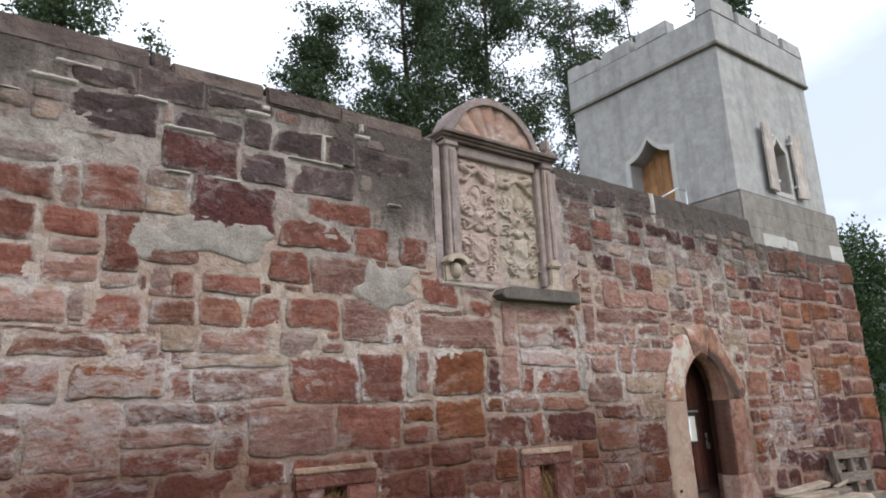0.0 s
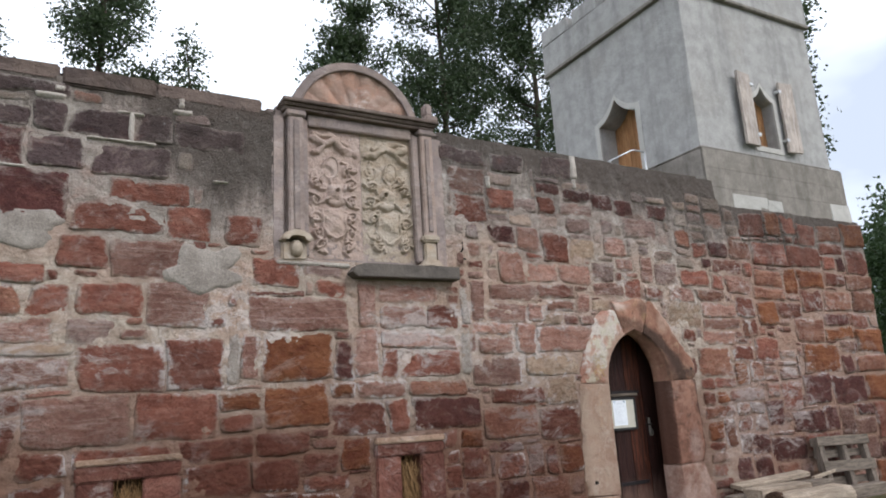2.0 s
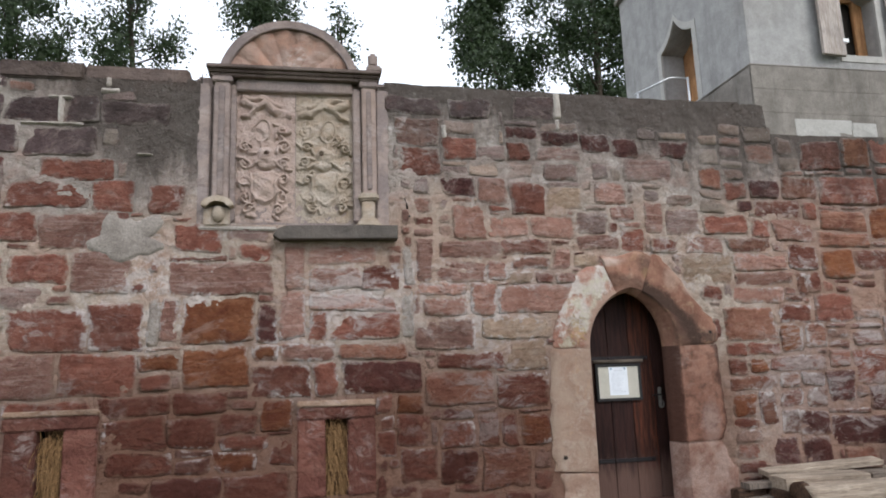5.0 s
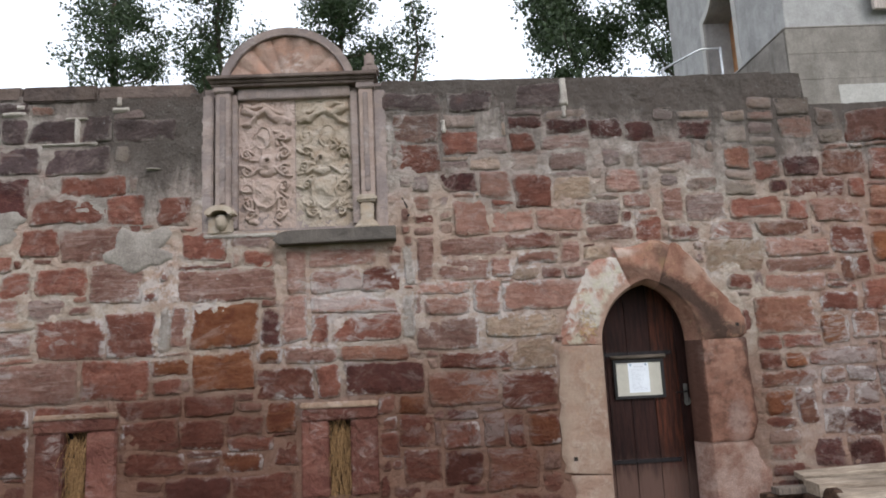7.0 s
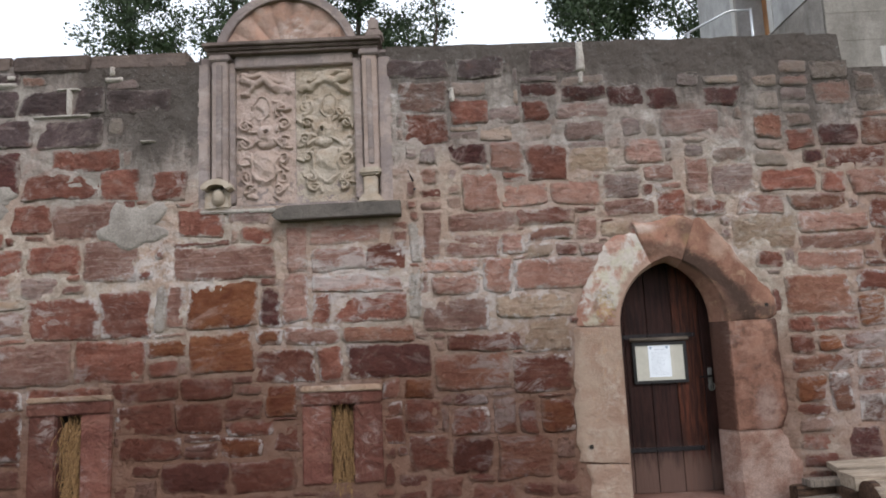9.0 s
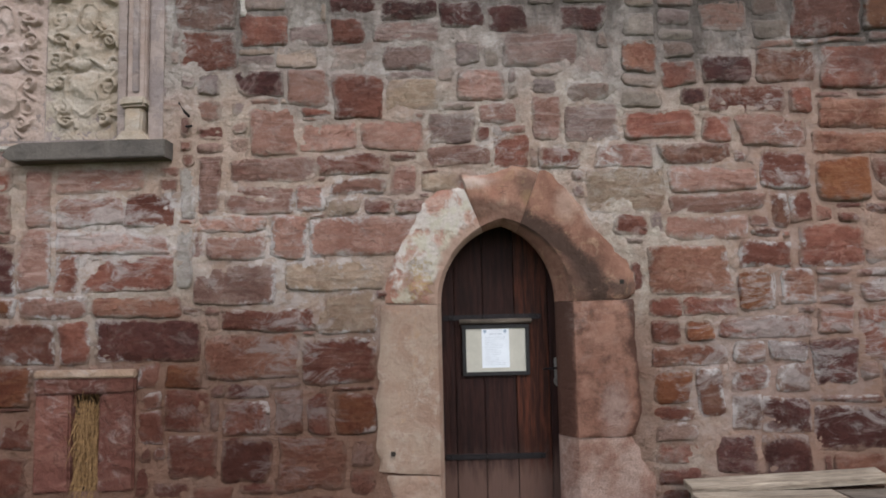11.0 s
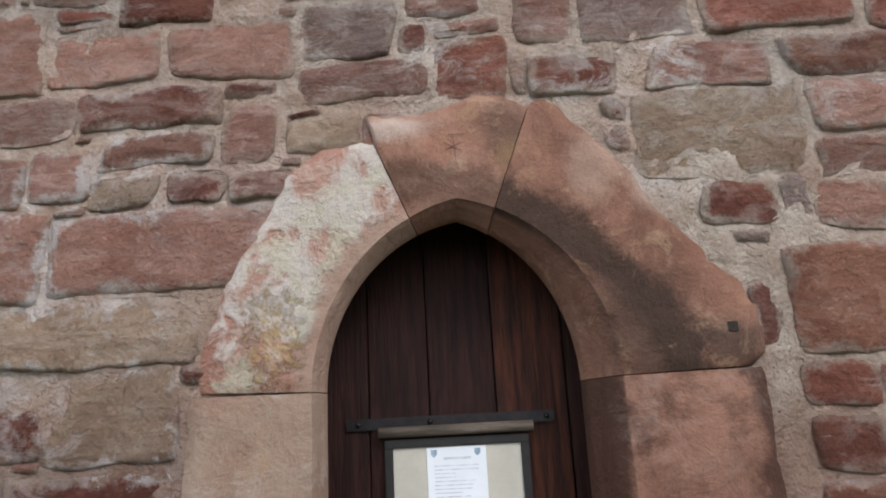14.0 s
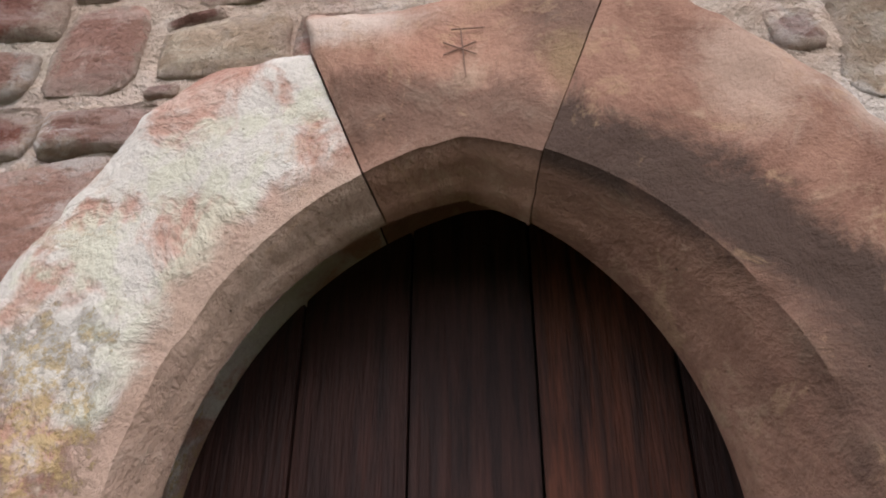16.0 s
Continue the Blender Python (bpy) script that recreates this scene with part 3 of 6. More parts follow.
def prism(outline, y0, y1, bevel=0.0):
    """An outline in x and z, drawn out from y0 to y1."""
    bm = bmesh.new()
    front = [bm.verts.new((x, y0, z)) for x, z in outline]
    back = [bm.verts.new((x, y1, z)) for x, z in outline]
    bm.faces.new(front)
    bm.faces.new(back[::-1])
    n = len(front)
    for i in range(n):
        bm.faces.new((front[i], back[i], back[(i + 1) % n], front[(i + 1) % n]))
    if bevel:
        rim = [e for e in bm.edges if e.verts[0] in set(front) and e.verts[1] in set(front)]
        bmesh.ops.bevel(bm, geom=rim, offset=bevel, segments=2, affect="EDGES")
    return bm


def plate(outline, holes, thick):
    """A flat plate in x and z with holes through it; its front at y = 0, its back at y = thick."""
    cu = bpy.data.curves.new("plate", "CURVE")
    cu.dimensions, cu.fill_mode, cu.extrude = "2D", "BOTH", thick / 2
    for loop in (outline, *holes):
        sp = cu.splines.new("POLY")
        sp.points.add(len(loop) - 1)
        sp.use_cyclic_u = True
        for q, (x, z) in zip(sp.points, loop):
            q.co = (x, z, 0, 1)
    ob = new("plate", cu)
    me = bpy.data.meshes.new_from_object(ob.evaluated_get(bpy.context.evaluated_depsgraph_get()))
    bpy.data.objects.remove(ob)
    bm = bmesh.new()
    bm.from_mesh(me)
    bpy.data.meshes.remove(me)
    bmesh.ops.transform(bm, matrix=Matrix(((1, 0, 0, 0), (0, 0, 1, thick / 2), (0, 1, 0, 0), (0, 0, 0, 1))), verts=bm.verts)
    bmesh.ops.remove_doubles(bm, verts=bm.verts, dist=1e-5)
    return bm


def moved(bm, m):
    bmesh.ops.transform(bm, matrix=m, verts=bm.verts)
    return bm


def top_of_wall(x):
    return 4.505 - 0.0175 * x


# ---- ground and distance ----
def build_ground():
    bm = bmesh.new()
    steps = [-900, -300, -120, -60, -30, -16] + [-10 + 0.5 * i for i in range(57)] + [24, 34, 60, 120, 300, 900]
    grid = [[bm.verts.new((x, y, GROUND + (0.025 * noise.noise(Vector((x * 0.7, y * 0.7, 0))) if abs(x) < 30 and abs(y) < 30 else 0))) for y in steps] for x in steps]
    for a, b in zip(grid, grid[1:]):
        for j in range(len(steps) - 1):
            bm.faces.new((a[j], b[j], b[j + 1], a[j + 1]))
    tagged(part("ground", bm, TURF, smooth=True), "short green meadow grass with bare soil by the wall", "ground", "", "structure")
    bm = bmesh.new()
    lo, hi = [], []
    for i in range(61):
        a = radians(-30 + 2.6 * i)
        d = 620
        h = 26 + 22 * noise.noise(Vector((i * 0.16, 3.1, 0))) + 8 * noise.noise(Vector((i * 0.5, 7.7, 0)))
        lo.append(bm.verts.new((d * math.cos(a), d * math.sin(a), -8)))
        hi.append(bm.verts.new((d * 1.15 * math.cos(a), d * 1.15 * math.sin(a), h)))
    for i in range(60):
        bm.faces.new((lo[i], lo[i + 1], hi[i + 1], hi[i]))
    tagged(part("backdrop", bm, HILL, smooth=True), "hazy blue wooded hills on the horizon", "hills", "", "structure")


build_ground()

# ---- the old wall ----
wall = new("wall_north")
tagged(wall, "old red sandstone rubble wall with lime mortar and dark top", "wall", "", "structure")
SLITS = ((5.53, 0.105, 0.22, 0.93), (2.99, 0.11, 0.10, 0.94))
ARCH_X, ARCH_Z, HALF, RISE = 8.67, 1.52, 0.51, 0.64
RADIUS = (HALF * HALF + RISE * RISE) / (2 * HALF)
SWING = math.pi - math.acos((HALF - RADIUS) / RADIUS)


def arch_point(s, off=0.0):
    """A point of the pointed arch: s from 0 at the west springing over 0.5 at the top to 1 at the east springing."""
    k = 1 if s <= 0.5 else -1
    a = math.pi - SWING * (2 * s if s <= 0.5 else 2 * (1 - s))
    r = RADIUS - off
    x = RADIUS - HALF + r * math.cos(a)
    return ARCH_X + k * min(x, 0.0), ARCH_Z + r * math.sin(a) if x < 0 else ARCH_Z + math.sqrt(max(r * r - (RADIUS - HALF) ** 2, 0))


def build_wall_body():
    bm = bmesh.new()
    y0, y1, low = WALL_Y + 0.07, 6.45, GROUND - 0.3
    cuts = [WEST, 2.99 - 0.11, 2.99 + 0.11, 5.53 - 0.105, 5.53 + 0.105, 8.0, 9.36, 10.56]
    for i, (a, b) in enumerate(zip(cuts, cuts[1:])):
        top = top_of_wall((a + b) / 2) - 0.14
        if i in (1, 3):
            z0, z1 = (0.10, 0.94) if i == 1 else (0.22, 0.93)
            add_box(bm, a, b, y0, y1, low, z0)
            add_box(bm, a, b, y0, y1, z1, top)
            add_box(bm, a, b, y1 - 0.08, y1, z0, z1)
        elif i == 5:
            add_box(bm, a, b, y0 + 0.05, y1, 2.3, top)
        else:
            add_box(bm, a, b, y0, y1, low, top)
    add_box(bm, 10.56, EAST - 0.02, y0, 9.6, low, 3.93)
    part("wall_core", bm, DARK, wall)


build_wall_body()


def inside_openings(x, z):
    if abs(x - ARCH_X) < 0.62 and z < ARCH_Z:
        return True
    if z >= ARCH_Z and math.hypot((x - ARCH_X) / 0.62, (z - ARCH_Z) / 0.74) < 1:
        return True
    if 4.22 < x < 6.05 and 2.84 < z < 4.6:
        return True
    for cx, hw, z0, z1 in SLITS:
        if abs(x - cx) < hw and z0 < z < z1:
            return True
    return False


def face_depth(x, z):
    """How far the mortar face stands out of or behind the wall's plane, in metres towards the south."""
    p = Vector((x, z, 0.0))
    return -0.003 + 0.007 * noise.noise(p * 1.1) + 0.010 * noise.noise(p * 5.2 + Vector((3, 9, 1))) + 0.008 * noise.noise(p * 13.0) + 0.005 * noise.noise(p * 29.0)


def build_mortar_face():
    xs = [WEST + 0.08 * i for i in range(int((0.0 - WEST) / 0.08))] + [0.022 * i for i in range(int(EAST / 0.022) + 1)] + [EAST]
    nx, nz = len(xs) - 1, 205
    verts, faces, at = [], [], {}
    for i, x in enumerate(xs):
        t = (top_of_wall(x) - 0.1 if x < 4.2 else top_of_wall(x) - 0.005 if x < 10.56 else 3.96) + 0.02 * noise.noise(Vector((x * 3, 0, 5)))
        for j in range(nz + 1):
            z = GROUND - 0.15 + (t - GROUND + 0.15) * j / nz
            if inside_openings(x, z):
                continue
            at[i, j] = len(verts)
            verts.append((x, WALL_Y - face_depth(x, z), z))
    for i in range(nx):
        for j in range(nz):
            q = [at.get(k) for k in ((i, j), (i + 1, j), (i + 1, j + 1), (i, j + 1))]
            if None not in q:
                faces.append(q)
    me = bpy.data.meshes.new("mortar_face")
    me.from_pydata(verts, [], faces)
    me.shade_smooth()
    me.materials.append(MORTAR)
    ob = new("mortar_face", me)
    ob.parent = wall
    tagged(ob, "rough beige lime mortar, blackened at the top")


build_mortar_face()


def build_coping():
    r = random.Random(4)
    x = WEST
    while x < 10.5:
        w = r.uniform(0.75, 1.25)
        x1 = min(x + w, 10.53)
        if x < 1.48 < x1:
            x1 = 1.48
        if not (4.15 < (x + x1) / 2 < 6.1):
            hi = r.uniform(-0.012, 0.012) + (0.03 if x < 1.4 else 0) + (r.uniform(-0.05, 0.02) if x > 5 else 0)
            east = x > 5
            bm = box(x + 0.006, x1 - 0.006, WALL_Y + (0.02 if east else -0.012 + r.uniform(-0.01, 0.01)), 6.48, top_of_wall(x) - 0.16 - r.uniform(0, 0.03), top_of_wall((x + x1) / 2) + hi, 0.018, 0.012, int(x * 50))
            part("coping_stone", bm, MORTAR if east else COPING, wall, "" if x > -8 else "dark weathered coping stone")
        x = x1
    bm = box(4.12, 6.1, WALL_Y + 0.1, 6.48, 4.2, 4.42, 0.02, 0.01, 3)
    part("coping_stone", bm, COPING, wall)


build_coping()

# -- the stones that can be told apart --


def stone_shape(w, h, proud, seed, step=0.055):
    """A worn, uneven quarry stone w wide and h high, its face towards -y: points, faces, and how near each point is to the rim."""
    r = random.Random(seed)
    low = min(w, h)
    slack = min(0.16 * low, 0.035)
    quad = [(a * (w / 2 - r.uniform(0, slack)), b * (h / 2 - r.uniform(0, slack))) for a, b in ((-1, -1), (1, -1), (1, 1), (-1, 1))]
    if r.random() < 0.25:
        k = r.randrange(4)
        quad[k] = (quad[k][0] * r.uniform(0.72, 0.92), quad[k][1] * r.uniform(0.75, 0.95))
    line = []
    for i, c in enumerate(quad):
        before, after = quad[i - 1], quad[(i + 1) % 4]
        cut = min(r.uniform(0.012, 0.055), 0.3 * low)
        la, lb = math.dist(c, before), math.dist(c, after)
        p = (c[0] + (before[0] - c[0]) * cut / la, c[1] + (before[1] - c[1]) * cut / la)
        q = (c[0] + (after[0] - c[0]) * cut / lb, c[1] + (after[1] - c[1]) * cut / lb)
        line += [p, (0.25 * p[0] + 0.5 * c[0] + 0.25 * q[0], 0.25 * p[1] + 0.5 * c[1] + 0.25 * q[1]), q]
        n = max(1, round((lb - 2 * cut) / step))
        far = (after[0] + (c[0] - after[0]) * 0.02 / lb, after[1] + (c[1] - after[1]) * 0.02 / lb)
        line += [(q[0] + (far[0] - q[0]) * k / n, q[1] + (far[1] - q[1]) * k / n) for k in range(1, n)]
    ragged = []
    for x, z in line:
        v = Vector((x, z, seed * 0.37))
        d = 1 + min(1.0, low * 8) * (0.014 * noise.noise(v * 8) + 0.009 * noise.noise(v * 24)) / max(math.hypot(x, z), 0.02)
        ragged.append((x * d, z * d))
    insets = [(0.0, None), (0.0, -0.05), (0.008, 0.35), (0.022, 0.72), (0.05, 0.95), (0.09, 1.0), (0.14, 1.0)]
    insets = [t for t in insets if t[0] < 0.36 * low]
    tilt_x, tilt_z = r.uniform(-0.02, 0.02) / w, r.uniform(-0.03, 0.02) / h
    verts, rim, faces, n = [], [], [], len(ragged)
    for d, level in insets:
        for x, z in ragged:
            px, pz = x * (1 - 2 * d / w), z * (1 - 2 * d / h)
            v = Vector((px, pz, seed * 0.91))
            rough = 0.013 * noise.noise(v * 5) + 0.009 * noise.noise(v * 14) + 0.005 * noise.noise(v * 37)
            y = 0.035 if level is None else -(proud * level + rough * min(1.0, d * 60) + (tilt_x * px + tilt_z * pz) * (d > 0))
            verts.append((px, y, pz))
            rim.append(max(0.0, 0.5 - 3.4 * d))
    verts.append((0.0, -(proud + 0.008 * r.uniform(-1, 1)), 0.0))
    rim.append(0.1)
    for k in range(len(insets) - 1):
        for i in range(n):
            j = (i + 1) % n
            faces.append((k * n + i, k * n + j, (k + 1) * n + j, (k + 1) * n + i))
    last = (len(insets) - 1) * n
    faces += [(last + i, last + (i + 1) % n, len(verts) - 1) for i in range(n)]
    return verts, faces, rim


def bent(x, z):
    """The uneven run of courses and joints: where a point of a straight pattern comes to lie."""
    p = Vector((x, z, 0))
    dx = 0.020 * noise.noise(p * 3.1 + Vector((4, 8, 2))) + 0.009 * noise.noise(p * 10 + Vector((1, 2, 7)))
    dz = 0.026 * noise.noise(p * 2.7 + Vector((9, 1, 5))) + 0.010 * noise.noise(p * 9 + Vector((6, 3, 3)))
    return (x + dx if x < EAST - 0.15 else x), z + dz


def stone_data(name, verts, faces, rim, material):
    me = bpy.data.meshes.new(name)
    me.from_pydata(verts, [], faces)
    me.shade_smooth()
    spots = np.zeros((len(verts), 3), np.float32)
    spots[:, 0] = rim
    me.attributes.new("local", "FLOAT_VECTOR", "POINT").data.foreach_set("vector", spots.ravel())
    me.materials.append(material)
    return me


LAID = []


def lay(rows):
    """Notes stones of the wall: west and east end, foot and head, kind of stone."""
    LAID.extend([list(row) for row in rows])


lay([
    (0.83, 1.36, 3.83, 4.07, "k"), (0.83, 1.18, 4.10, 4.27, "k"), (1.25, 1.73, 4.09, 4.35, "k"), (1.62, 2.08, 3.88, 4.04, "k"), (1.83, 2.31, 4.14, 4.29, "k"),
    (2.11, 2.36, 3.86, 4.13, "k"), (2.39, 2.90, 3.86, 4.09, "k"), (2.95, 3.21, 3.85, 4.10, "k"), (3.28, 3.84, 3.87, 4.05, "k"), (6.05, 6.64, 4.06, 4.25, "k"),
    (6.21, 6.63, 3.72, 4.00, "m"), (6.79, 7.16, 4.07, 4.23, "k"), (7.41, 7.71, 3.83, 3.92, "d"), (7.52, 7.91, 4.07, 4.29, "k"), (1.45, 2.09, 3.52, 3.85, "d"),
    (2.13, 2.52, 3.58, 3.81, "k"), (2.57, 3.15, 3.56, 3.79, "k"), (6.25, 6.62, 3.42, 3.67, "r"), (6.67, 7.00, 3.60, 3.77, "r"), (7.40, 7.60, 3.60, 3.74, "r"),
])
lay([
    (7.75, 8.17, 3.55, 3.69, "g"), (7.77, 8.15, 3.77, 3.88, "d"), (7.78, 8.15, 3.37, 3.54, "g"), (8.27, 8.54, 3.70, 3.88, "d"), (8.66, 8.86, 3.67, 3.80, "d"),
    (8.75, 9.23, 3.39, 3.58, "g"), (9.21, 9.48, 3.65, 3.79, "d"), (9.69, 9.86, 3.34, 3.50, "o"), (11.04, 11.42, 3.63, 3.88, "r"), (11.63, 11.89, 3.67, 3.93, "f"),
    (11.93, 12.26, 3.70, 3.91, "r"), (12.28, 12.75, 3.47, 3.73, "r"), (12.77, 13.33, 3.35, 3.54, "r"), (12.81, 13.41, 3.56, 3.73, "o"), (13.44, 13.96, 3.52, 3.83, "f"),
    (0.36, 0.69, 3.13, 3.30, "r"), (0.38, 0.58, 2.88, 3.06, "r"), (0.63, 1.00, 2.89, 3.07, "r"), (0.74, 0.84, 3.20, 3.31, "p"), (0.89, 1.27, 3.16, 3.39, "r"),
])
lay([
    (1.36, 1.62, 3.16, 3.29, "t"), (1.71, 2.38, 3.16, 3.50, "d"), (2.48, 3.18, 3.02, 3.22, "r"), (2.84, 3.33, 3.28, 3.40, "r"), (3.22, 3.55, 2.99, 3.21, "r"),
    (3.76, 4.01, 2.95, 3.19, "r"), (6.67, 6.97, 3.19, 3.32, "d"), (7.06, 7.34, 3.09, 3.31, "s"), (7.18, 7.38, 2.99, 3.06, "r"), (7.38, 7.79, 2.95, 3.28, "r"),
    (7.79, 8.15, 3.00, 3.27, "t"), (8.38, 8.69, 3.09, 3.28, "p"), (8.51, 8.77, 2.94, 3.07, "p"), (9.96, 10.21, 3.19, 3.31, "r"), (10.12, 10.26, 3.00, 3.13, "d"),
    (10.23, 10.63, 3.17, 3.37, "d"), (10.29, 10.88, 2.94, 3.11, "r"), (10.65, 11.11, 3.18, 3.40, "o"), (10.90, 11.08, 2.92, 3.14, "r"), (11.18, 11.88, 3.12, 3.37, "r"),
])
lay([
    (12.00, 12.70, 3.15, 3.44, "r"), (12.11, 12.75, 2.81, 3.09, "f"), (12.79, 13.12, 3.10, 3.29, "r"), (12.88, 13.19, 2.95, 3.08, "r"), (13.17, 13.38, 3.13, 3.34, "d"),
    (13.42, 13.98, 3.06, 3.47, "r"), (0.41, 0.61, 2.55, 2.69, "r"), (0.65, 1.00, 2.54, 2.69, "p"), (0.78, 1.00, 2.73, 2.82, "p"), (1.07, 1.29, 2.73, 3.00, "r"),
    (1.36, 1.73, 2.71, 2.90, "p"), (1.41, 1.55, 2.57, 2.71, "g"), (1.56, 1.74, 2.50, 2.63, "r"), (1.83, 2.19, 2.53, 2.64, "r"), (2.42, 2.71, 2.69, 2.91, "r"),
    (2.79, 3.32, 2.66, 2.91, "p"), (4.05, 4.42, 2.62, 2.84, "r"), (4.45, 4.88, 2.65, 2.82, "g"), (4.59, 4.93, 2.48, 2.62, "r"), (6.69, 7.25, 2.48, 2.63, "p"),
])
lay([
    (6.84, 7.10, 2.71, 3.05, "s"), (7.15, 7.55, 2.71, 2.94, "s"), (7.27, 7.79, 2.51, 2.67, "r"), (7.61, 8.09, 2.69, 2.92, "s"), (8.12, 8.49, 2.56, 2.71, "p"),
    (8.17, 8.47, 2.78, 2.91, "g"), (8.61, 8.90, 2.54, 2.71, "r"), (8.93, 9.10, 2.76, 3.01, "p"), (8.96, 9.20, 2.53, 2.72, "r"), (9.21, 9.55, 2.77, 2.94, "g"),
    (9.49, 9.85, 2.62, 2.71, "p"), (9.66, 10.17, 2.73, 2.99, "r"), (9.87, 10.39, 2.59, 2.69, "o"), (10.23, 10.44, 2.72, 2.93, "r"), (10.46, 11.05, 2.69, 2.92, "s"),
    (10.67, 11.02, 2.34, 2.61, "r"), (11.10, 11.73, 2.58, 2.76, "o"), (11.13, 11.71, 2.80, 2.94, "o"), (11.54, 12.04, 2.41, 2.57, "r"), (11.77, 12.09, 2.78, 3.07, "f"),
])
lay([
    (12.16, 12.62, 2.47, 2.71, "r"), (12.69, 13.36, 2.44, 2.79, "o"), (13.35, 13.97, 2.80, 3.02, "o"), (13.41, 14.02, 2.45, 2.76, "o"), (0.43, 0.80, 2.30, 2.46, "p"),
    (0.57, 1.08, 1.97, 2.11, "o"), (0.86, 0.94, 2.34, 2.42, "g"), (0.97, 1.32, 2.18, 2.42, "r"), (1.16, 1.44, 2.01, 2.12, "r"), (1.45, 1.73, 2.24, 2.38, "o"),
    (1.52, 1.73, 2.05, 2.23, "t"), (1.79, 2.12, 2.25, 2.48, "o"), (1.84, 2.29, 2.13, 2.22, "p"), (2.20, 2.49, 2.24, 2.47, "r"), (2.44, 2.76, 2.09, 2.24, "g"),
    (2.58, 3.02, 2.25, 2.45, "r"), (3.10, 3.50, 2.26, 2.48, "p"), (4.03, 4.82, 2.18, 2.44, "p"), (5.02, 5.25, 2.17, 2.63, "p"), (5.30, 6.12, 1.96, 2.12, "p"),
])
lay([
    (5.30, 5.85, 2.41, 2.53, "p"), (5.33, 5.78, 2.18, 2.37, "p"), (5.81, 6.13, 2.18, 2.40, "r"), (6.21, 6.32, 2.21, 2.60, "w"), (6.34, 6.51, 2.24, 2.61, "p"),
    (6.36, 6.86, 2.11, 2.22, "s"), (6.59, 7.04, 2.23, 2.45, "p"), (6.89, 7.18, 1.92, 2.21, "s"), (7.12, 7.33, 2.24, 2.42, "p"), (7.20, 8.05, 1.89, 2.19, "s"),
    (7.33, 7.60, 2.21, 2.34, "t"), (7.35, 7.80, 2.35, 2.50, "s"), (7.62, 7.83, 2.21, 2.34, "r"), (7.81, 8.01, 2.34, 2.52, "p"), (7.84, 8.12, 2.20, 2.33, "p"),
    (8.05, 8.34, 2.38, 2.52, "t"), (8.34, 8.62, 2.37, 2.51, "p"), (9.32, 9.90, 2.19, 2.48, "t"), (9.51, 9.74, 2.00, 2.15, "r"), (9.96, 10.63, 2.36, 2.48, "s"),
])
lay([
    (10.00, 10.44, 2.00, 2.14, "s"), (10.04, 10.68, 2.15, 2.32, "s"), (10.71, 10.84, 2.14, 2.29, "o"), (10.85, 10.99, 2.12, 2.32, "r"), (11.06, 11.48, 2.33, 2.52, "f"),
    (11.97, 12.48, 2.02, 2.26, "o"), (12.60, 13.26, 2.02, 2.21, "f"), (12.69, 13.11, 2.23, 2.39, "d"), (13.30, 13.61, 2.23, 2.42, "r"), (13.30, 13.97, 1.87, 2.19, "f"),
    (0.48, 0.82, 1.72, 1.95, "r"), (0.85, 1.53, 1.71, 1.96, "f"), (1.30, 1.95, 1.50, 1.66, "r"), (1.57, 1.70, 1.68, 1.84, "r"), (1.75, 2.50, 1.65, 1.90, "p"),
    (1.76, 2.50, 1.92, 2.01, "t"), (2.57, 3.21, 1.63, 1.94, "r"), (3.26, 3.75, 1.62, 1.97, "r"), (3.76, 3.87, 1.64, 2.12, "w"), (3.88, 4.02, 1.78, 2.08, "p"),
])
lay([
    (4.09, 4.73, 1.66, 2.02, "f"), (4.77, 4.96, 1.67, 1.93, "d"), (4.99, 5.24, 1.78, 2.15, "p"), (5.35, 5.45, 1.68, 1.91, "r"), (5.47, 6.15, 1.66, 1.93, "r"),
    (6.19, 6.31, 1.67, 2.15, "w"), (6.38, 6.85, 1.56, 1.86, "m"), (6.50, 6.87, 1.88, 2.09, "s"), (7.10, 7.67, 1.71, 1.88, "t"), (9.78, 10.38, 1.58, 1.94, "o"),
    (10.45, 10.77, 1.75, 1.91, "r"), (10.47, 10.71, 1.51, 1.72, "f"), (10.75, 10.93, 1.54, 1.73, "o"), (10.99, 11.30, 1.83, 2.02, "r"), (12.03, 12.77, 1.62, 1.94, "f"),
    (12.85, 13.22, 1.83, 2.02, "m"), (12.87, 13.13, 1.57, 1.79, "d"), (13.16, 13.92, 1.52, 1.81, "o"), (0.52, 0.61, 1.22, 1.40, "r"), (0.65, 1.22, 1.22, 1.58, "p"),
])
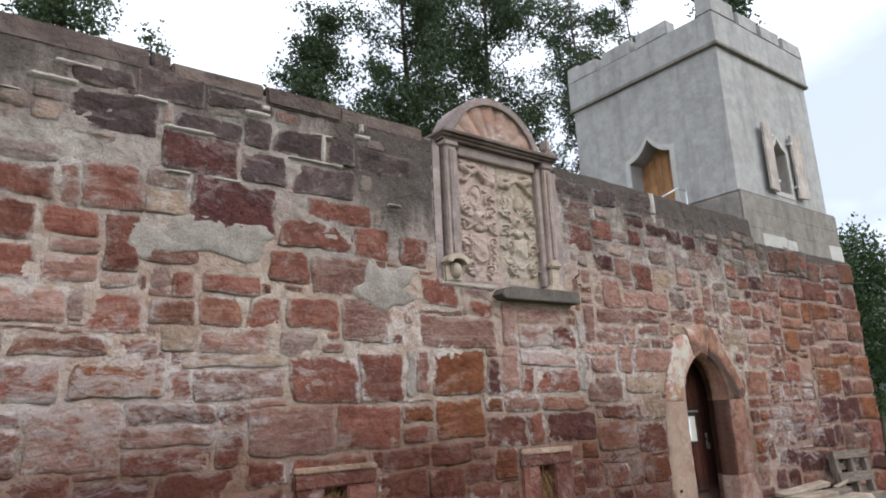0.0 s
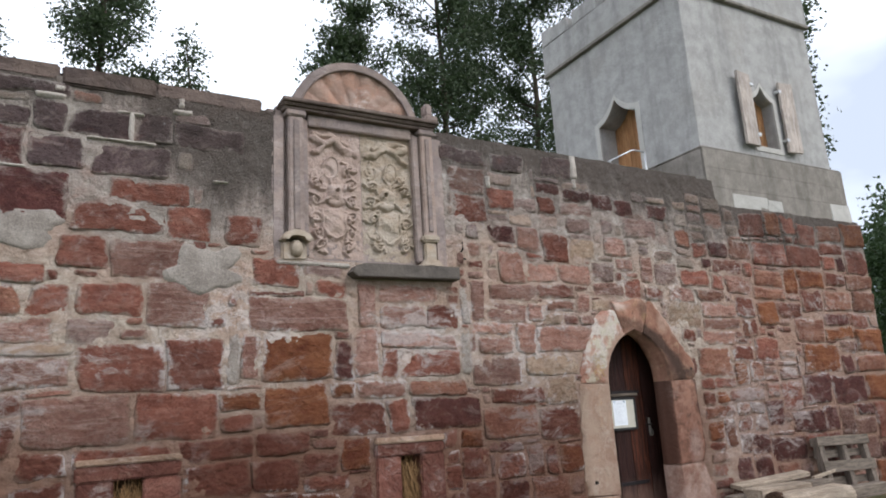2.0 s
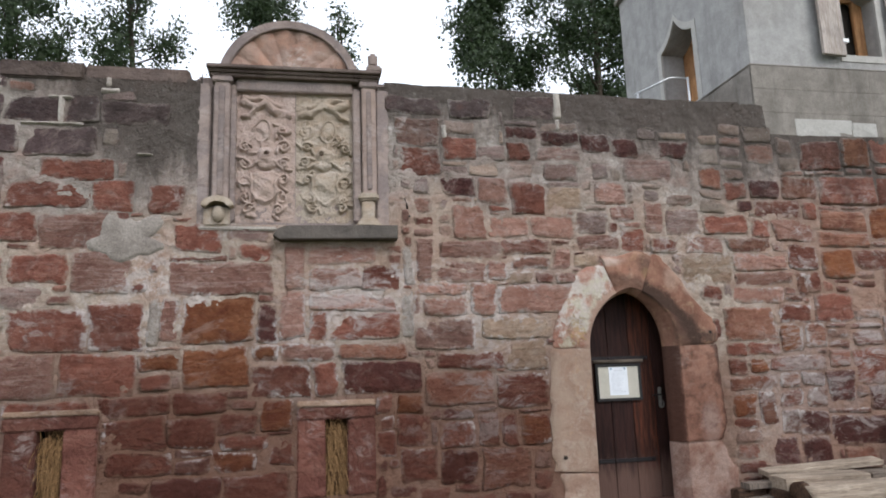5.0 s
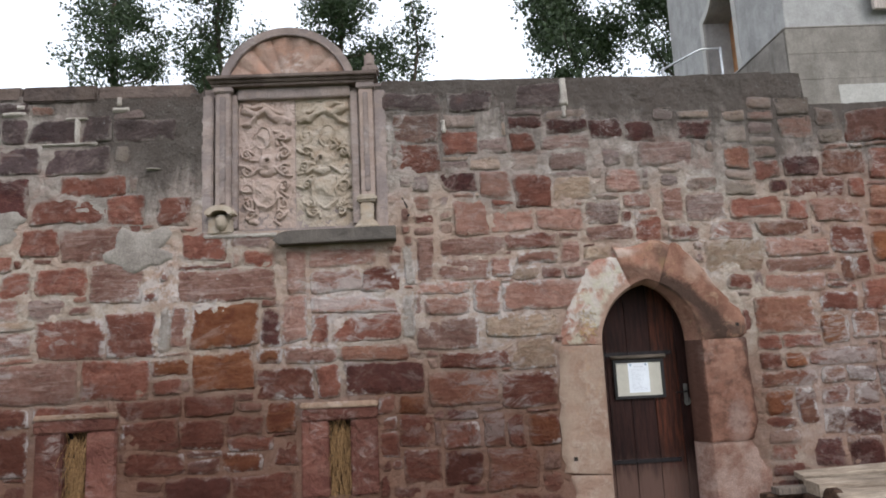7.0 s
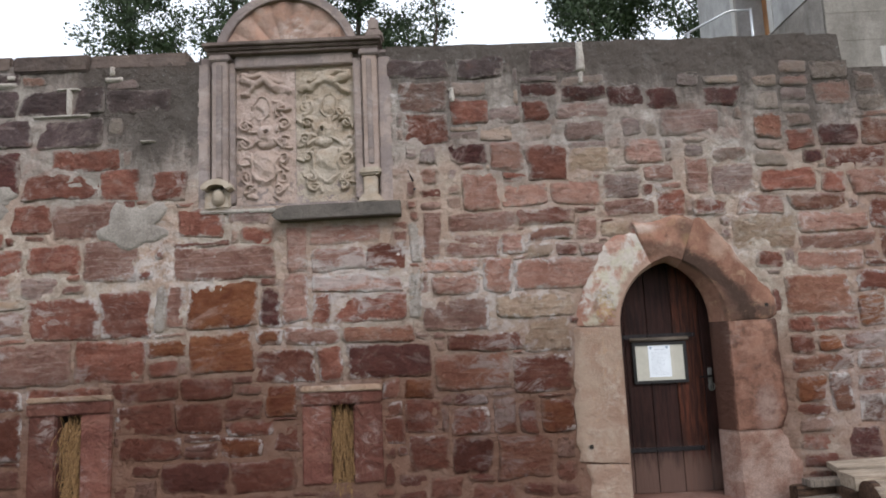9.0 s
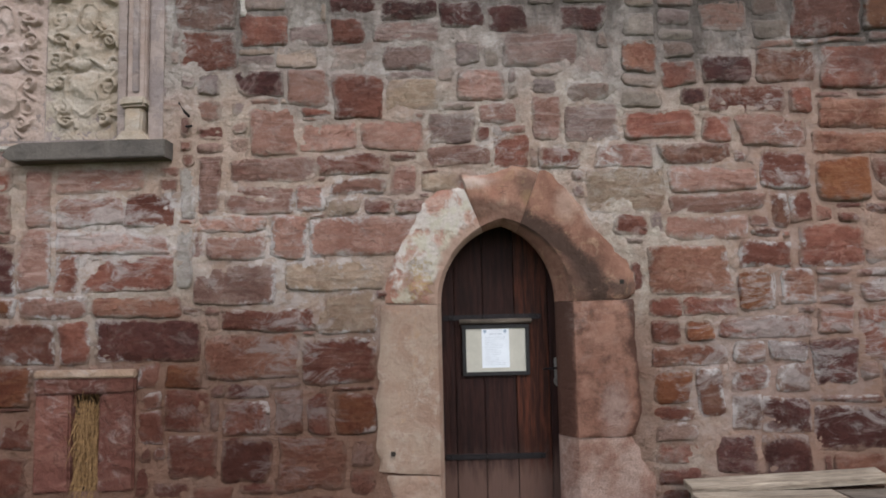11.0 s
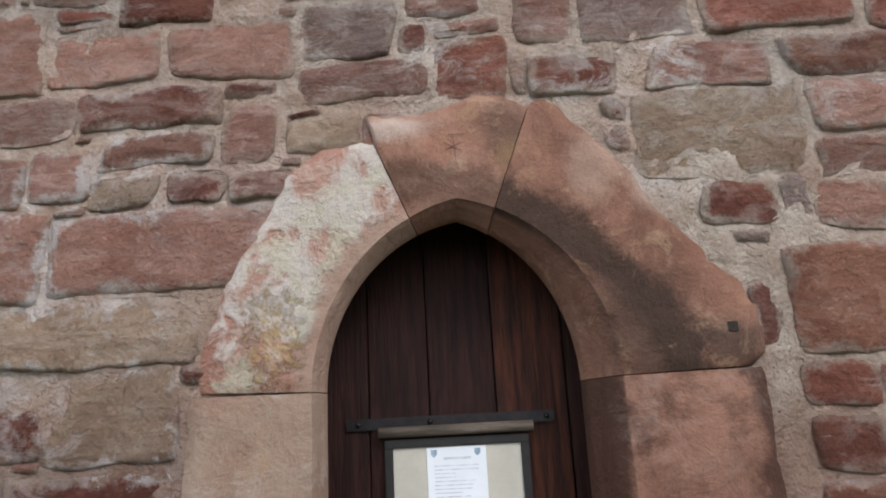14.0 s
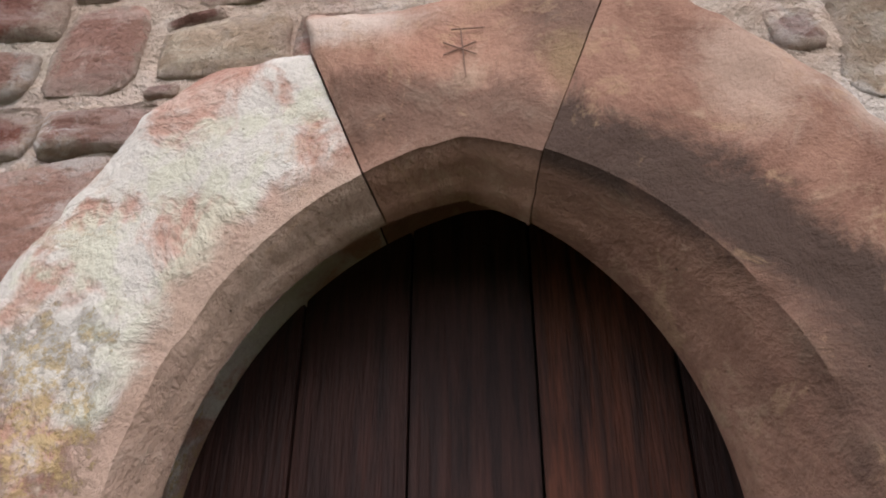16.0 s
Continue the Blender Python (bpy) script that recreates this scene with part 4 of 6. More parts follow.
lay([
    (1.27, 1.84, 1.34, 1.47, "p"), (1.36, 1.81, 1.15, 1.31, "r"), (2.00, 2.16, 1.48, 1.61, "r"), (2.00, 2.14, 1.18, 1.46, "r"), (2.18, 2.99, 1.23, 1.55, "p"),
    (3.00, 3.67, 1.27, 1.57, "r"), (3.70, 4.05, 1.41, 1.56, "f"), (3.71, 3.98, 1.21, 1.39, "r"), (4.12, 4.70, 1.26, 1.63, "f"), (4.71, 5.28, 1.20, 1.45, "r"),
    (4.73, 4.92, 1.47, 1.61, "f"), (5.04, 5.51, 1.49, 1.64, "p"), (5.31, 5.53, 1.18, 1.37, "r"), (5.54, 6.13, 1.49, 1.62, "o"), (5.60, 6.36, 1.16, 1.45, "d"),
    (6.43, 7.11, 0.99, 1.32, "o"), (6.62, 7.22, 1.34, 1.52, "r"), (7.25, 7.67, 1.33, 1.55, "t"), (9.76, 9.98, 1.39, 1.49, "r"), (9.80, 9.97, 1.20, 1.36, "r"),
])
lay([
    (10.02, 10.39, 1.40, 1.49, "r"), (10.02, 10.21, 1.20, 1.37, "f"), (10.30, 10.89, 1.24, 1.38, "r"), (11.35, 11.66, 1.14, 1.33, "r"), (11.92, 12.50, 1.14, 1.46, "d"),
    (12.53, 13.33, 1.11, 1.50, "d"), (13.35, 13.93, 1.10, 1.42, "f"), (0.54, 0.88, 1.06, 1.15, "r"), (1.00, 1.45, 1.01, 1.11, "d"), (1.51, 1.99, 0.96, 1.08, "r"),
    (2.27, 2.50, 0.96, 1.14, "r"), (2.28, 2.53, 0.61, 0.93, "r"), (2.58, 3.33, 1.01, 1.14, "r"), (3.36, 3.92, 1.00, 1.19, "r"), (3.45, 3.94, 0.76, 0.94, "r"),
    (3.99, 4.40, 0.73, 0.89, "r"), (4.01, 4.42, 1.02, 1.19, "r"), (4.43, 4.78, 0.83, 0.99, "r"), (4.43, 4.86, 0.66, 0.79, "r"), (4.81, 5.06, 0.90, 1.06, "f"),
])
lay([
    (6.12, 6.44, 0.62, 0.89, "r"), (6.19, 6.36, 0.96, 1.10, "f"), (6.55, 6.90, 0.63, 0.85, "r"), (6.66, 6.87, 0.86, 0.97, "d"), (6.91, 7.17, 0.59, 0.83, "o"),
    (7.13, 7.68, 0.98, 1.25, "r"), (7.18, 7.35, 0.63, 0.85, "r"), (7.38, 7.66, 0.60, 0.78, "f"), (9.77, 10.31, 1.03, 1.17, "o"), (9.80, 10.02, 0.74, 0.98, "f"),
    (10.10, 10.29, 0.72, 0.98, "o"), (10.34, 10.50, 0.62, 0.77, "m"), (10.35, 10.60, 1.04, 1.17, "o"), (10.36, 10.58, 0.83, 0.99, "r"), (10.61, 10.83, 0.62, 0.75, "d"),
    (10.63, 10.87, 1.04, 1.16, "d"), (10.70, 10.85, 0.81, 1.02, "m"), (11.02, 11.27, 0.97, 1.13, "d"), (11.57, 12.13, 0.73, 0.94, "d"), (12.20, 12.48, 0.73, 1.03, "d"),
])
lay([
    (12.56, 12.88, 0.68, 1.01, "m"), (12.92, 13.39, 0.62, 0.86, "m"), (13.12, 13.41, 0.90, 1.03, "d"), (13.46, 13.92, 0.53, 1.07, "r"), (3.56, 3.94, 0.49, 0.66, "r"),
    (3.94, 4.43, 0.26, 0.42, "d"), (4.48, 4.72, 0.50, 0.63, "f"), (4.54, 5.07, 0.23, 0.38, "r"), (4.90, 5.12, 0.48, 0.77, "r"), (5.90, 6.11, 0.51, 0.77, "r"),
    (6.14, 6.50, 0.36, 0.62, "r"), (6.61, 6.92, 0.34, 0.55, "d"), (6.94, 7.38, 0.26, 0.53, "o"), (9.74, 10.02, 0.61, 0.72, "r"), (10.30, 10.49, 0.33, 0.41, "d"),
    (10.58, 10.87, 0.29, 0.42, "d"), (10.95, 11.58, 0.40, 0.67, "d"), (11.15, 11.38, 0.23, 0.35, "o"), (11.73, 12.49, 0.55, 0.70, "r"), (12.52, 13.34, 0.34, 0.57, "m"),
])
lay([
    (13.41, 13.88, 0.25, 0.49, "d"), (13.33, 13.86, -0.02, 0.23, "f"),
])


SURROUNDS = [(7.70, 9.74, -0.3, 1.56), (7.82, 9.62, 1.5, 2.0), (8.0, 9.5, 2.0, 2.3), (8.2, 9.2, 2.3, 2.55), (4.15, 6.12, 2.62, 4.6), (5.12, 5.90, 0.15, 1.1), (2.55, 3.40, 0.05, 1.02)]


BARE = [(3.2, 4.2, 2.95, 4.6), (0.45, 1.6, 3.35, 3.8), (1.2, 2.6, 2.62, 3.25), (3.25, 3.95, 2.45, 2.9), (6.1, 11.0, 2.95, 4.6), (9.0, 11.2, 3.55, 4.1), (9.55, 9.95, 1.85, 2.35)]
CELL, OX, OZ = 0.01, WEST, GROUND - 0.1
NX, NZ = int((EAST - WEST) / CELL), int(4.7 / CELL)


def in_bare(x, z):
    return any(p <= x <= q and u <= z <= v for p, q, u, v in BARE)


def settle_stones():
    """Lets each stone grow towards its neighbours until only a joint is left, then sets it into the wall."""
    owner = np.full((NX + 40, NZ + 40), -1, np.int32)
    for x0, x1, z0, z1 in SURROUNDS:
        owner[int((x0 - OX) / CELL) : int((x1 - OX) / CELL), max(0, int((z0 - OZ) / CELL)) : int((z1 - OZ) / CELL)] = 9999
    spans = []
    for n, (x0, x1, z0, z1, key) in enumerate(LAID):
        a, b, c, d = (int(round(v)) for v in ((x0 - OX) / CELL, (x1 - OX) / CELL, (z0 - OZ) / CELL, (z1 - OZ) / CELL))
        owner[a:b, c:d] = n
        spans.append([a, b, c, d])
    gap = 1
    for turn in range(10):
        for n, span in enumerate(spans):
            x0, x1, z0, z1, key = LAID[n]
            if key == "w" or turn > (4 if in_bare((x0 + x1) / 2, (z0 + z1) / 2) else 9):
                continue
            a, b, c, d = span
            for side, strip in enumerate((owner[a - 1 - gap : a, c - 1 : d + 1], owner[b : b + 1 + gap, c - 1 : d + 1], owner[a - 1 : b + 1, max(c - 1 - gap, 0) : c], owner[a - 1 : b + 1, d : d + 1 + gap])):
                if ((strip == -1) | (strip == n)).all() and not (side == 1 and b >= NX - 2) and not (side == 3 and (z1 > 3.85 and turn > 1)):
                    span[side] += -1 if side in (0, 2) else 1
            a, b, c, d = span
            owner[a:b, c:d] = n
    for n, ((a, b, c, d), row) in enumerate(zip(spans, LAID)):
        key = row[4]
        x0, x1, z0, z1 = OX + a * CELL, OX + b * CELL, OZ + c * CELL, OZ + d * CELL
        r = random.Random(n + 1)
        proud = r.uniform(0.007, 0.021) * (0.7 if key in "wg" else 1.0) + (r.uniform(0.0, 0.022) if x0 > 10.9 else 0)
        quoin = x1 > EAST - 0.16
        if quoin:
            x1 = EAST + r.uniform(-0.005, 0.045)
        verts, faces, rim = stone_shape(x1 - x0 + 0.018, z1 - z0 + 0.018, proud, n + 1)
        if quoin:
            verts = [(x, 0.42 if y > 0.03 else y, z) for x, y, z in verts]
        cx, cz, lean = (x0 + x1) / 2, (z0 + z1) / 2, radians(r.uniform(-2.5, 2.5))
        bends = [bent(cx + x - z * lean, cz + z + x * lean) for x, y, z in verts]
        ob = new("stone", stone_data("stone", [(u - cx, v[1], t - cz) for (u, t), v in zip(bends, verts)], faces, rim, STONE[key]))
        ob.matrix_basis = Matrix.Translation((cx, WALL_Y - 0.001, cz))
        ob.parent = wall
    return owner[:NX, :NZ] != -1


def build_rubble(full):
    """The smaller stones between them, course by course, as one joined mesh."""
    r = random.Random(11)
    heaps = {"low": ([], [], []), "high": ([], [], [])}
    j = 0
    while j < NZ:
        i = 0
        while i < NX:
            if full[i, j]:
                i += 1
                continue
            w, h = int(r.uniform(22, 66)), int(r.uniform(11, 26))
            run = full[i : min(i + w, NX), j]
            b = i + (int(run.argmax()) if run.any() else len(run))
            d = j + 1
            while d < min(j + h, NZ) and not full[i:b, d].any():
                d += 1
            x0, x1, z0, z1 = OX + i * CELL, OX + b * CELL, OZ + j * CELL, OZ + d * CELL
            full[i:b, j:d] = True
            top = top_of_wall(x0) - 0.2 if x0 < 10.56 else 3.93
            dull = in_bare((x0 + x1) / 2, (z0 + z1) / 2) or (z0 > 3.1 and x0 < 10.8)
            thin = (0.55 if x0 < 2.9 and z0 > 3.3 else 0.12 if x0 < 4.2 else 0.6) if dull else 0.95
            verts, faces, rims = heaps["high" if dull else "low"]
            if b - i >= 6 and d - j >= 4 and z1 < top and r.random() < thin * (0.55 if x1 - x0 < (z1 - z0) * 0.9 else 1.0):
                vs, fs, rm = stone_shape(x1 - x0 - 0.004, z1 - z0 - 0.004, r.uniform(0.005, 0.019) + (0.012 if x0 > 10.9 else 0), 5000 + len(verts) % 4001, 0.08 if x0 > 0.2 else 0.2)
                n0 = len(verts)
                cx, cz = (x0 + x1) / 2, (z0 + z1) / 2
                for p in vs:
                    u, t = bent(cx + p[0], cz + p[2])
                    verts.append((u, WALL_Y + p[1], t))
                rims += rm
                faces += [[n0 + k for k in f] for f in fs]
            i = b
        j += 1
    for level, material, label in (("low", RUBBLE, "small red and pink sandstone rubble between the blocks"), ("high", PALE_RUBBLE, "dull beige and mauve rubble set in grey mortar")):
        ob = new("rubble", stone_data("rubble", *heaps[level], material))
        ob.parent = wall
        tagged(ob, label, kind="stuff")


build_rubble(settle_stones())


# -- grey cement patches smeared over the stones --
def build_patch(cx, cz, w, h, seed, material=PATCH, out=0.012, label="smeared grey cement patch"):
    bm = bmesh.new()
    n, m = 56, 7
    r = Vector((seed * 3.7, seed * 1.3, 0))
    rings = []
    for k in range(m + 1):
        f = k / m
        ring = []
        for i in range(n):
            a = 2 * math.pi * i / n
            c, s = math.cos(a), math.sin(a)
            edge = 0.5 * (abs(c) ** 4 + abs(s) ** 4) ** -0.25
            edge *= 1 + 0.5 * noise.noise(Vector((c * 1.3, s * 1.3, 0)) + r) + 0.2 * noise.noise(Vector((c * 3, s * 3, 0)) + r) + 0.05 * noise.noise(Vector((c * 11, s * 11, 0)) + r)
            x, z = cx + w * edge * f * c, cz + h * edge * f * s
            y = WALL_Y - face_depth(x, z) * 0.6 - out * (1.0 if f < 0.6 else 0.75 if f < 0.9 else -1.2)
            ring.append(bm.verts.new((x, y, z)))
        rings.append(ring)
    for a, b in zip(rings[1:], rings[2:]):
        for i in range(n):
            bm.faces.new((a[i], a[(i + 1) % n], b[(i + 1) % n], b[i]))
    bm.faces.new(rings[1])
    for v in rings[0]:
        bm.verts.remove(v)
    part("cement_patch", bm, material, wall, label, True)


for row in ((3.55, 2.68, 0.66, 0.42, 1), (1.95, 2.98, 0.95, 0.36, 2), (1.35, 2.9, 0.5, 0.26, 3)):
    build_patch(*row, PATCH, 0.022)


def build_joint(x0, x1, z0, z1, seed):
    """A ragged strip of pale pointing pressed into a joint."""
    w, h = x1 - x0, z1 - z0
    nx, nz = max(3, round(w / 0.018)), max(3, round(h / 0.018))
    bm, grid = bmesh.new(), []
    for i in range(nx + 1):
        row = []
        for j in range(nz + 1):
            f, g = 2 * i / nx - 1, 2 * j / nz - 1
            x, z = x0 + w * (f + 1) / 2, z0 + h * (g + 1) / 2
            v = Vector((x * 7, z * 7, seed))
            x += f * (0.016 * noise.noise(v) + 0.010 * noise.noise(v * 3))
            z += g * (0.020 * noise.noise(v + Vector((5, 5, 5))) + 0.010 * noise.noise(v * 3.3))
            rim = max(abs(f), abs(g)) > 0.99
            row.append(bm.verts.new((x, WALL_Y + (0.02 if rim else -0.031 - 0.006 * noise.noise(v * 2)), z)))
        grid.append(row)
    for a, b in zip(grid, grid[1:]):
        for j in range(nz):
            bm.faces.new((a[j], b[j], b[j + 1], a[j + 1]))
    part("pointing", bm, POINTING, wall, "pale fresh pointing mortar", True)


for n, row in enumerate(((2.86, 2.92, 3.83, 4.10), (2.76, 3.0, 4.075, 4.115), (2.53, 3.10, 3.80, 3.845), (1.44, 1.86, 3.855, 3.90), (2.12, 2.36, 4.14, 4.20), (2.26, 2.36, 4.20, 4.28), (3.24, 3.42, 4.15, 4.21),
                         (3.29, 3.34, 4.21, 4.33), (1.46, 1.68, 3.475, 3.51), (1.85, 2.10, 3.475, 3.515), (1.20, 1.47, 4.05, 4.10), (3.60, 3.76, 3.515, 3.54), (7.94, 8.03, 4.05, 4.36), (7.95, 8.0, 3.9, 4.05),
                         (0.45, 0.80, 4.05, 4.11), (0.62, 0.95, 4.20, 4.26), (6.66, 6.72, 3.78, 3.95), (0.2, 0.42, 3.9, 3.94))):
    build_joint(*row, n + 1.5)

# ---- doorway ----
surround = new("door_surround")
tagged(surround, "pointed sandstone door surround with a moulded reveal", "doorway", "", "structure")
PROFILE = ((0.0, 0.0), (0.06, 0.05), (0.22, 0.13), (0.50, 0.36), (0.62, 0.55), (0.78, 0.62), (0.95, 0.80), (1.0, 1.0))
SCRATCH_SHADE = plain("scratch_groove_shade", (0.17, 0.095, 0.07), 0.95)
VOUSSOIR_W = arch_stone("whitened_arch_stone", (0.42, 0.245, 0.19), (0.34, 0.17, 0.125), (0.47, 0.33, 0.27), (0.55, 0.495, 0.445))
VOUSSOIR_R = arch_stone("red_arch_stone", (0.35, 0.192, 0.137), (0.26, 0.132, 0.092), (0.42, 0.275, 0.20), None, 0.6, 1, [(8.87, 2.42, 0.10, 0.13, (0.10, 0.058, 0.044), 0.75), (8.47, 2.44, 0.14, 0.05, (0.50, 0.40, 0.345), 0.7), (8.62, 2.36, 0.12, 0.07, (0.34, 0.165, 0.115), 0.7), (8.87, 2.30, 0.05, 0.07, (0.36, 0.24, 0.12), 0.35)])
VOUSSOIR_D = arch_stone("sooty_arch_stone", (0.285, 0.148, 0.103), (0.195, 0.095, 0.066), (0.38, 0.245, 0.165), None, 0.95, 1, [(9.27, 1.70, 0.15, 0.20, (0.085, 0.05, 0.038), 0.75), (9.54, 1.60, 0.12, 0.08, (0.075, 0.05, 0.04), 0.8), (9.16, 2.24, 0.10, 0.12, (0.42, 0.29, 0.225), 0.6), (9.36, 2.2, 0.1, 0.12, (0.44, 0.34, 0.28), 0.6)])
JAMB_L = arch_stone("pale_jamb_stone", (0.345, 0.25, 0.19), (0.275, 0.175, 0.13), (0.41, 0.33, 0.27))
JAMB_R = sandstone("pink_jamb_stone", (0.32, 0.172, 0.124), (0.24, 0.120, 0.085), (0.39, 0.245, 0.185), 0.2, 0.3, 0.0, 0.35, dressed=True, soot_shade_from=5.588, spots=[(9.45, 0.7, 0.10, 0.22, (0.46, 0.37, 0.33), 0.5)])


def splay(side):
    """Inward width and depth of the moulded edge: slight on the west, broad on the east. side: -1 to 1."""
    f = min(max(side * 0.5 + 0.5, 0.0), 1.0) ** 2
    return 0.030 + 0.085 * f, 0.105 + 0.085 * f


def rim_place(line, at):
    """0 at either end of a block's inner line, 1 from three centimetres inwards on."""
    return min(math.dist(line[0], at), math.dist(line[-1], at)) / 0.03


def surround_block(path, outer, material, seed, out=0.035):
    """One block: path gives its inner edge for an inward offset, outer its outline on the wall; between them its worn face."""
    bm = bmesh.new()
    n, m = len(path(0.0)), 14
    lengths = [0.0]
    for a, b in zip(outer, outer[1:]):
        lengths.append(lengths[-1] + math.dist(a, b))
    rim = []
    for i in range(n):
        t = lengths[-1] * i / (n - 1)
        k = max(j for j in range(len(lengths) - 1) if lengths[j] <= t + 1e-9)
        f = (t - lengths[k]) / max(lengths[k + 1] - lengths[k], 1e-9)
        rim.append((outer[k][0] + f * (outer[k + 1][0] - outer[k][0]), outer[k][1] + f * (outer[k + 1][1] - outer[k][1])))
    rows = []
    for a, b in [(None, 0.42), (None, 0.0)] + list(reversed(PROFILE)):
        row = []
        for i in range(n):
            w, d = splay((path(0.0)[i][0] - ARCH_X) / HALF)
            x, z = path(-0.085)[i] if a is None else path(w * a)[i]
            y = d + 0.004 + (0.42 - d) * (b > 0) if a is None else d * b
            chip = Vector((x * 9, z * 9, seed + 20.0))
            wear = max(0.0, noise.noise(chip) + 0.5 * noise.noise(chip * 2.7) - 0.1) * (0.016 if a is not None and a < 0.1 else 0.004)
            row.append(bm.verts.new((x, WALL_Y - out + y + wear + 0.003 * noise.noise(Vector((x * 6, z * 6, seed))), z)))
        rows.append(row)
    inner = path(0.0)
    for k in range(1, m + 1):
        f = k / m
        ring = []
        for (x, z), (u, v) in zip(inner, rim):
            px, pz = x + f * (u - x), z + f * (v - z)
            jag = 0.024 * noise.noise(Vector((px * 7, pz * 7, seed))) + 0.010 * noise.noise(Vector((px * 22, pz * 22, seed))) if k == m else 0
            lift = 0.012 * noise.noise(Vector((px * 4, pz * 4, seed * 3.0))) + 0.006 * noise.noise(Vector((px * 17, pz * 17, seed * 2.0))) + 0.002 * noise.noise(Vector((px * 40, pz * 40, seed * 2.0)))
            sink = 0.03 * max(0.0, (f - 0.82) / 0.18) ** 2 + 0.010 * max(0.0, (0.06 - min(k - 0.0, m) / m) / 0.06)
            edge = min(rim_place(inner, (x, z)), 1.0)
            ring.append(bm.verts.new((px + jag, WALL_Y - out - lift + sink + 0.008 * (1 - edge), pz + jag)))
        rows.append(ring)
    rows.append([bm.verts.new((v.co.x, WALL_Y + 0.12, v.co.z)) for v in rows[-1]])
    for a, b in zip(rows, rows[1:]):
        for i in range(n - 1):
            bm.faces.new((a[i], a[i + 1], b[i + 1], b[i]))
    for e in (0, n - 1):
        bm.faces.new([row[e] for row in rows])
    ob = part("arch_stone" if seed < 4 else "jamb_stone", bm, material, surround, "", True)
    ob.data.set_sharp_from_angle(angle=radians(50))


def arc(s0, s1):
    return lambda off: [arch_point(s0 + (s1 - s0) * i / 48, off) for i in range(49)]


def upright(side, z0, z1):
    return lambda off: [(ARCH_X + side * (HALF - off), z0 + (z1 - z0) * i / 36) for i in range(37)]


surround_block(arc(0.0, 0.3985), [(7.77, 1.535), (7.80, 1.75), (7.92, 2.05), (8.07, 2.29), (8.2, 2.39), (8.372, 2.415)], VOUSSOIR_W, 1)
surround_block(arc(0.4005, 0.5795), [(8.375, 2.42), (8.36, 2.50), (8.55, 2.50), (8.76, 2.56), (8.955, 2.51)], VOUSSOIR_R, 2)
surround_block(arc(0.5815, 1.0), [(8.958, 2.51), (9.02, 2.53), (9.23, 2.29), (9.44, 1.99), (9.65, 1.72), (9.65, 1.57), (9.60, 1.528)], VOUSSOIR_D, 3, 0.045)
surround_block(upright(-1, 0.266, 1.517), [(7.70, 0.30), (7.69, 0.8), (7.73, 1.3), (7.735, 1.52)], JAMB_L, 4)
surround_block(upright(-1, GROUND, 0.262), [(7.76, GROUND), (7.78, 0.1), (7.74, 0.27)], JAMB_L, 5, 0.02)
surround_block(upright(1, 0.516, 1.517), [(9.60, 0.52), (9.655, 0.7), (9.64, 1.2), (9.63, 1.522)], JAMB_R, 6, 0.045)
surround_block(upright(1, GROUND, 0.512), [(9.77, GROUND), (9.74, 0.15), (9.67, 0.34), (9.59, 0.52)], LIMY, 7, 0.03)
# Near-black blocks paint the shade of two small peg holes.
for x, z in ((7.815, 0.43), (9.545, 1.655)):
    part("peg_hole", box(x - 0.016, x + 0.016, WALL_Y - 0.052, WALL_Y, z - 0.016, z + 0.016), DARK, surround, "dark block for the shade in a small square peg hole")
# Raised dark bars stand in for the shade in the cut grooves.
for a, b in (((8.672, 2.40), (8.68, 2.285)), ((8.64, 2.37), (8.70, 2.335)), ((8.70, 2.365), (8.64, 2.34)), ((8.655, 2.40), (8.715, 2.398))):
    part("mason_mark", tube([(a[0], WALL_Y - 0.036, a[1]), (b[0], WALL_Y - 0.036, b[1])], [0.0017, 0.0012], 5), SCRATCH_SHADE, surround, "scratched mason's mark, dark lines for the shade in its grooves")
part("threshold", box(8.12, 9.22, 5.55, 6.1, GROUND - 0.05, GROUND + 0.06, 0.02, 0.01, 8), BLOCK["m"], surround, "worn brown stone threshold")

door = new("door_1")
tagged(door, "closed dark-stained plank door with iron straps under a pointed arch", "door", "", "structure")


def door_top(x):
    u = min(abs(x - ARCH_X) + 0.0, HALF + 0.11)
    return ARCH_Z + math.sqrt(max((RADIUS + 0.12) ** 2 - (u + RADIUS - HALF) ** 2, 0.0))


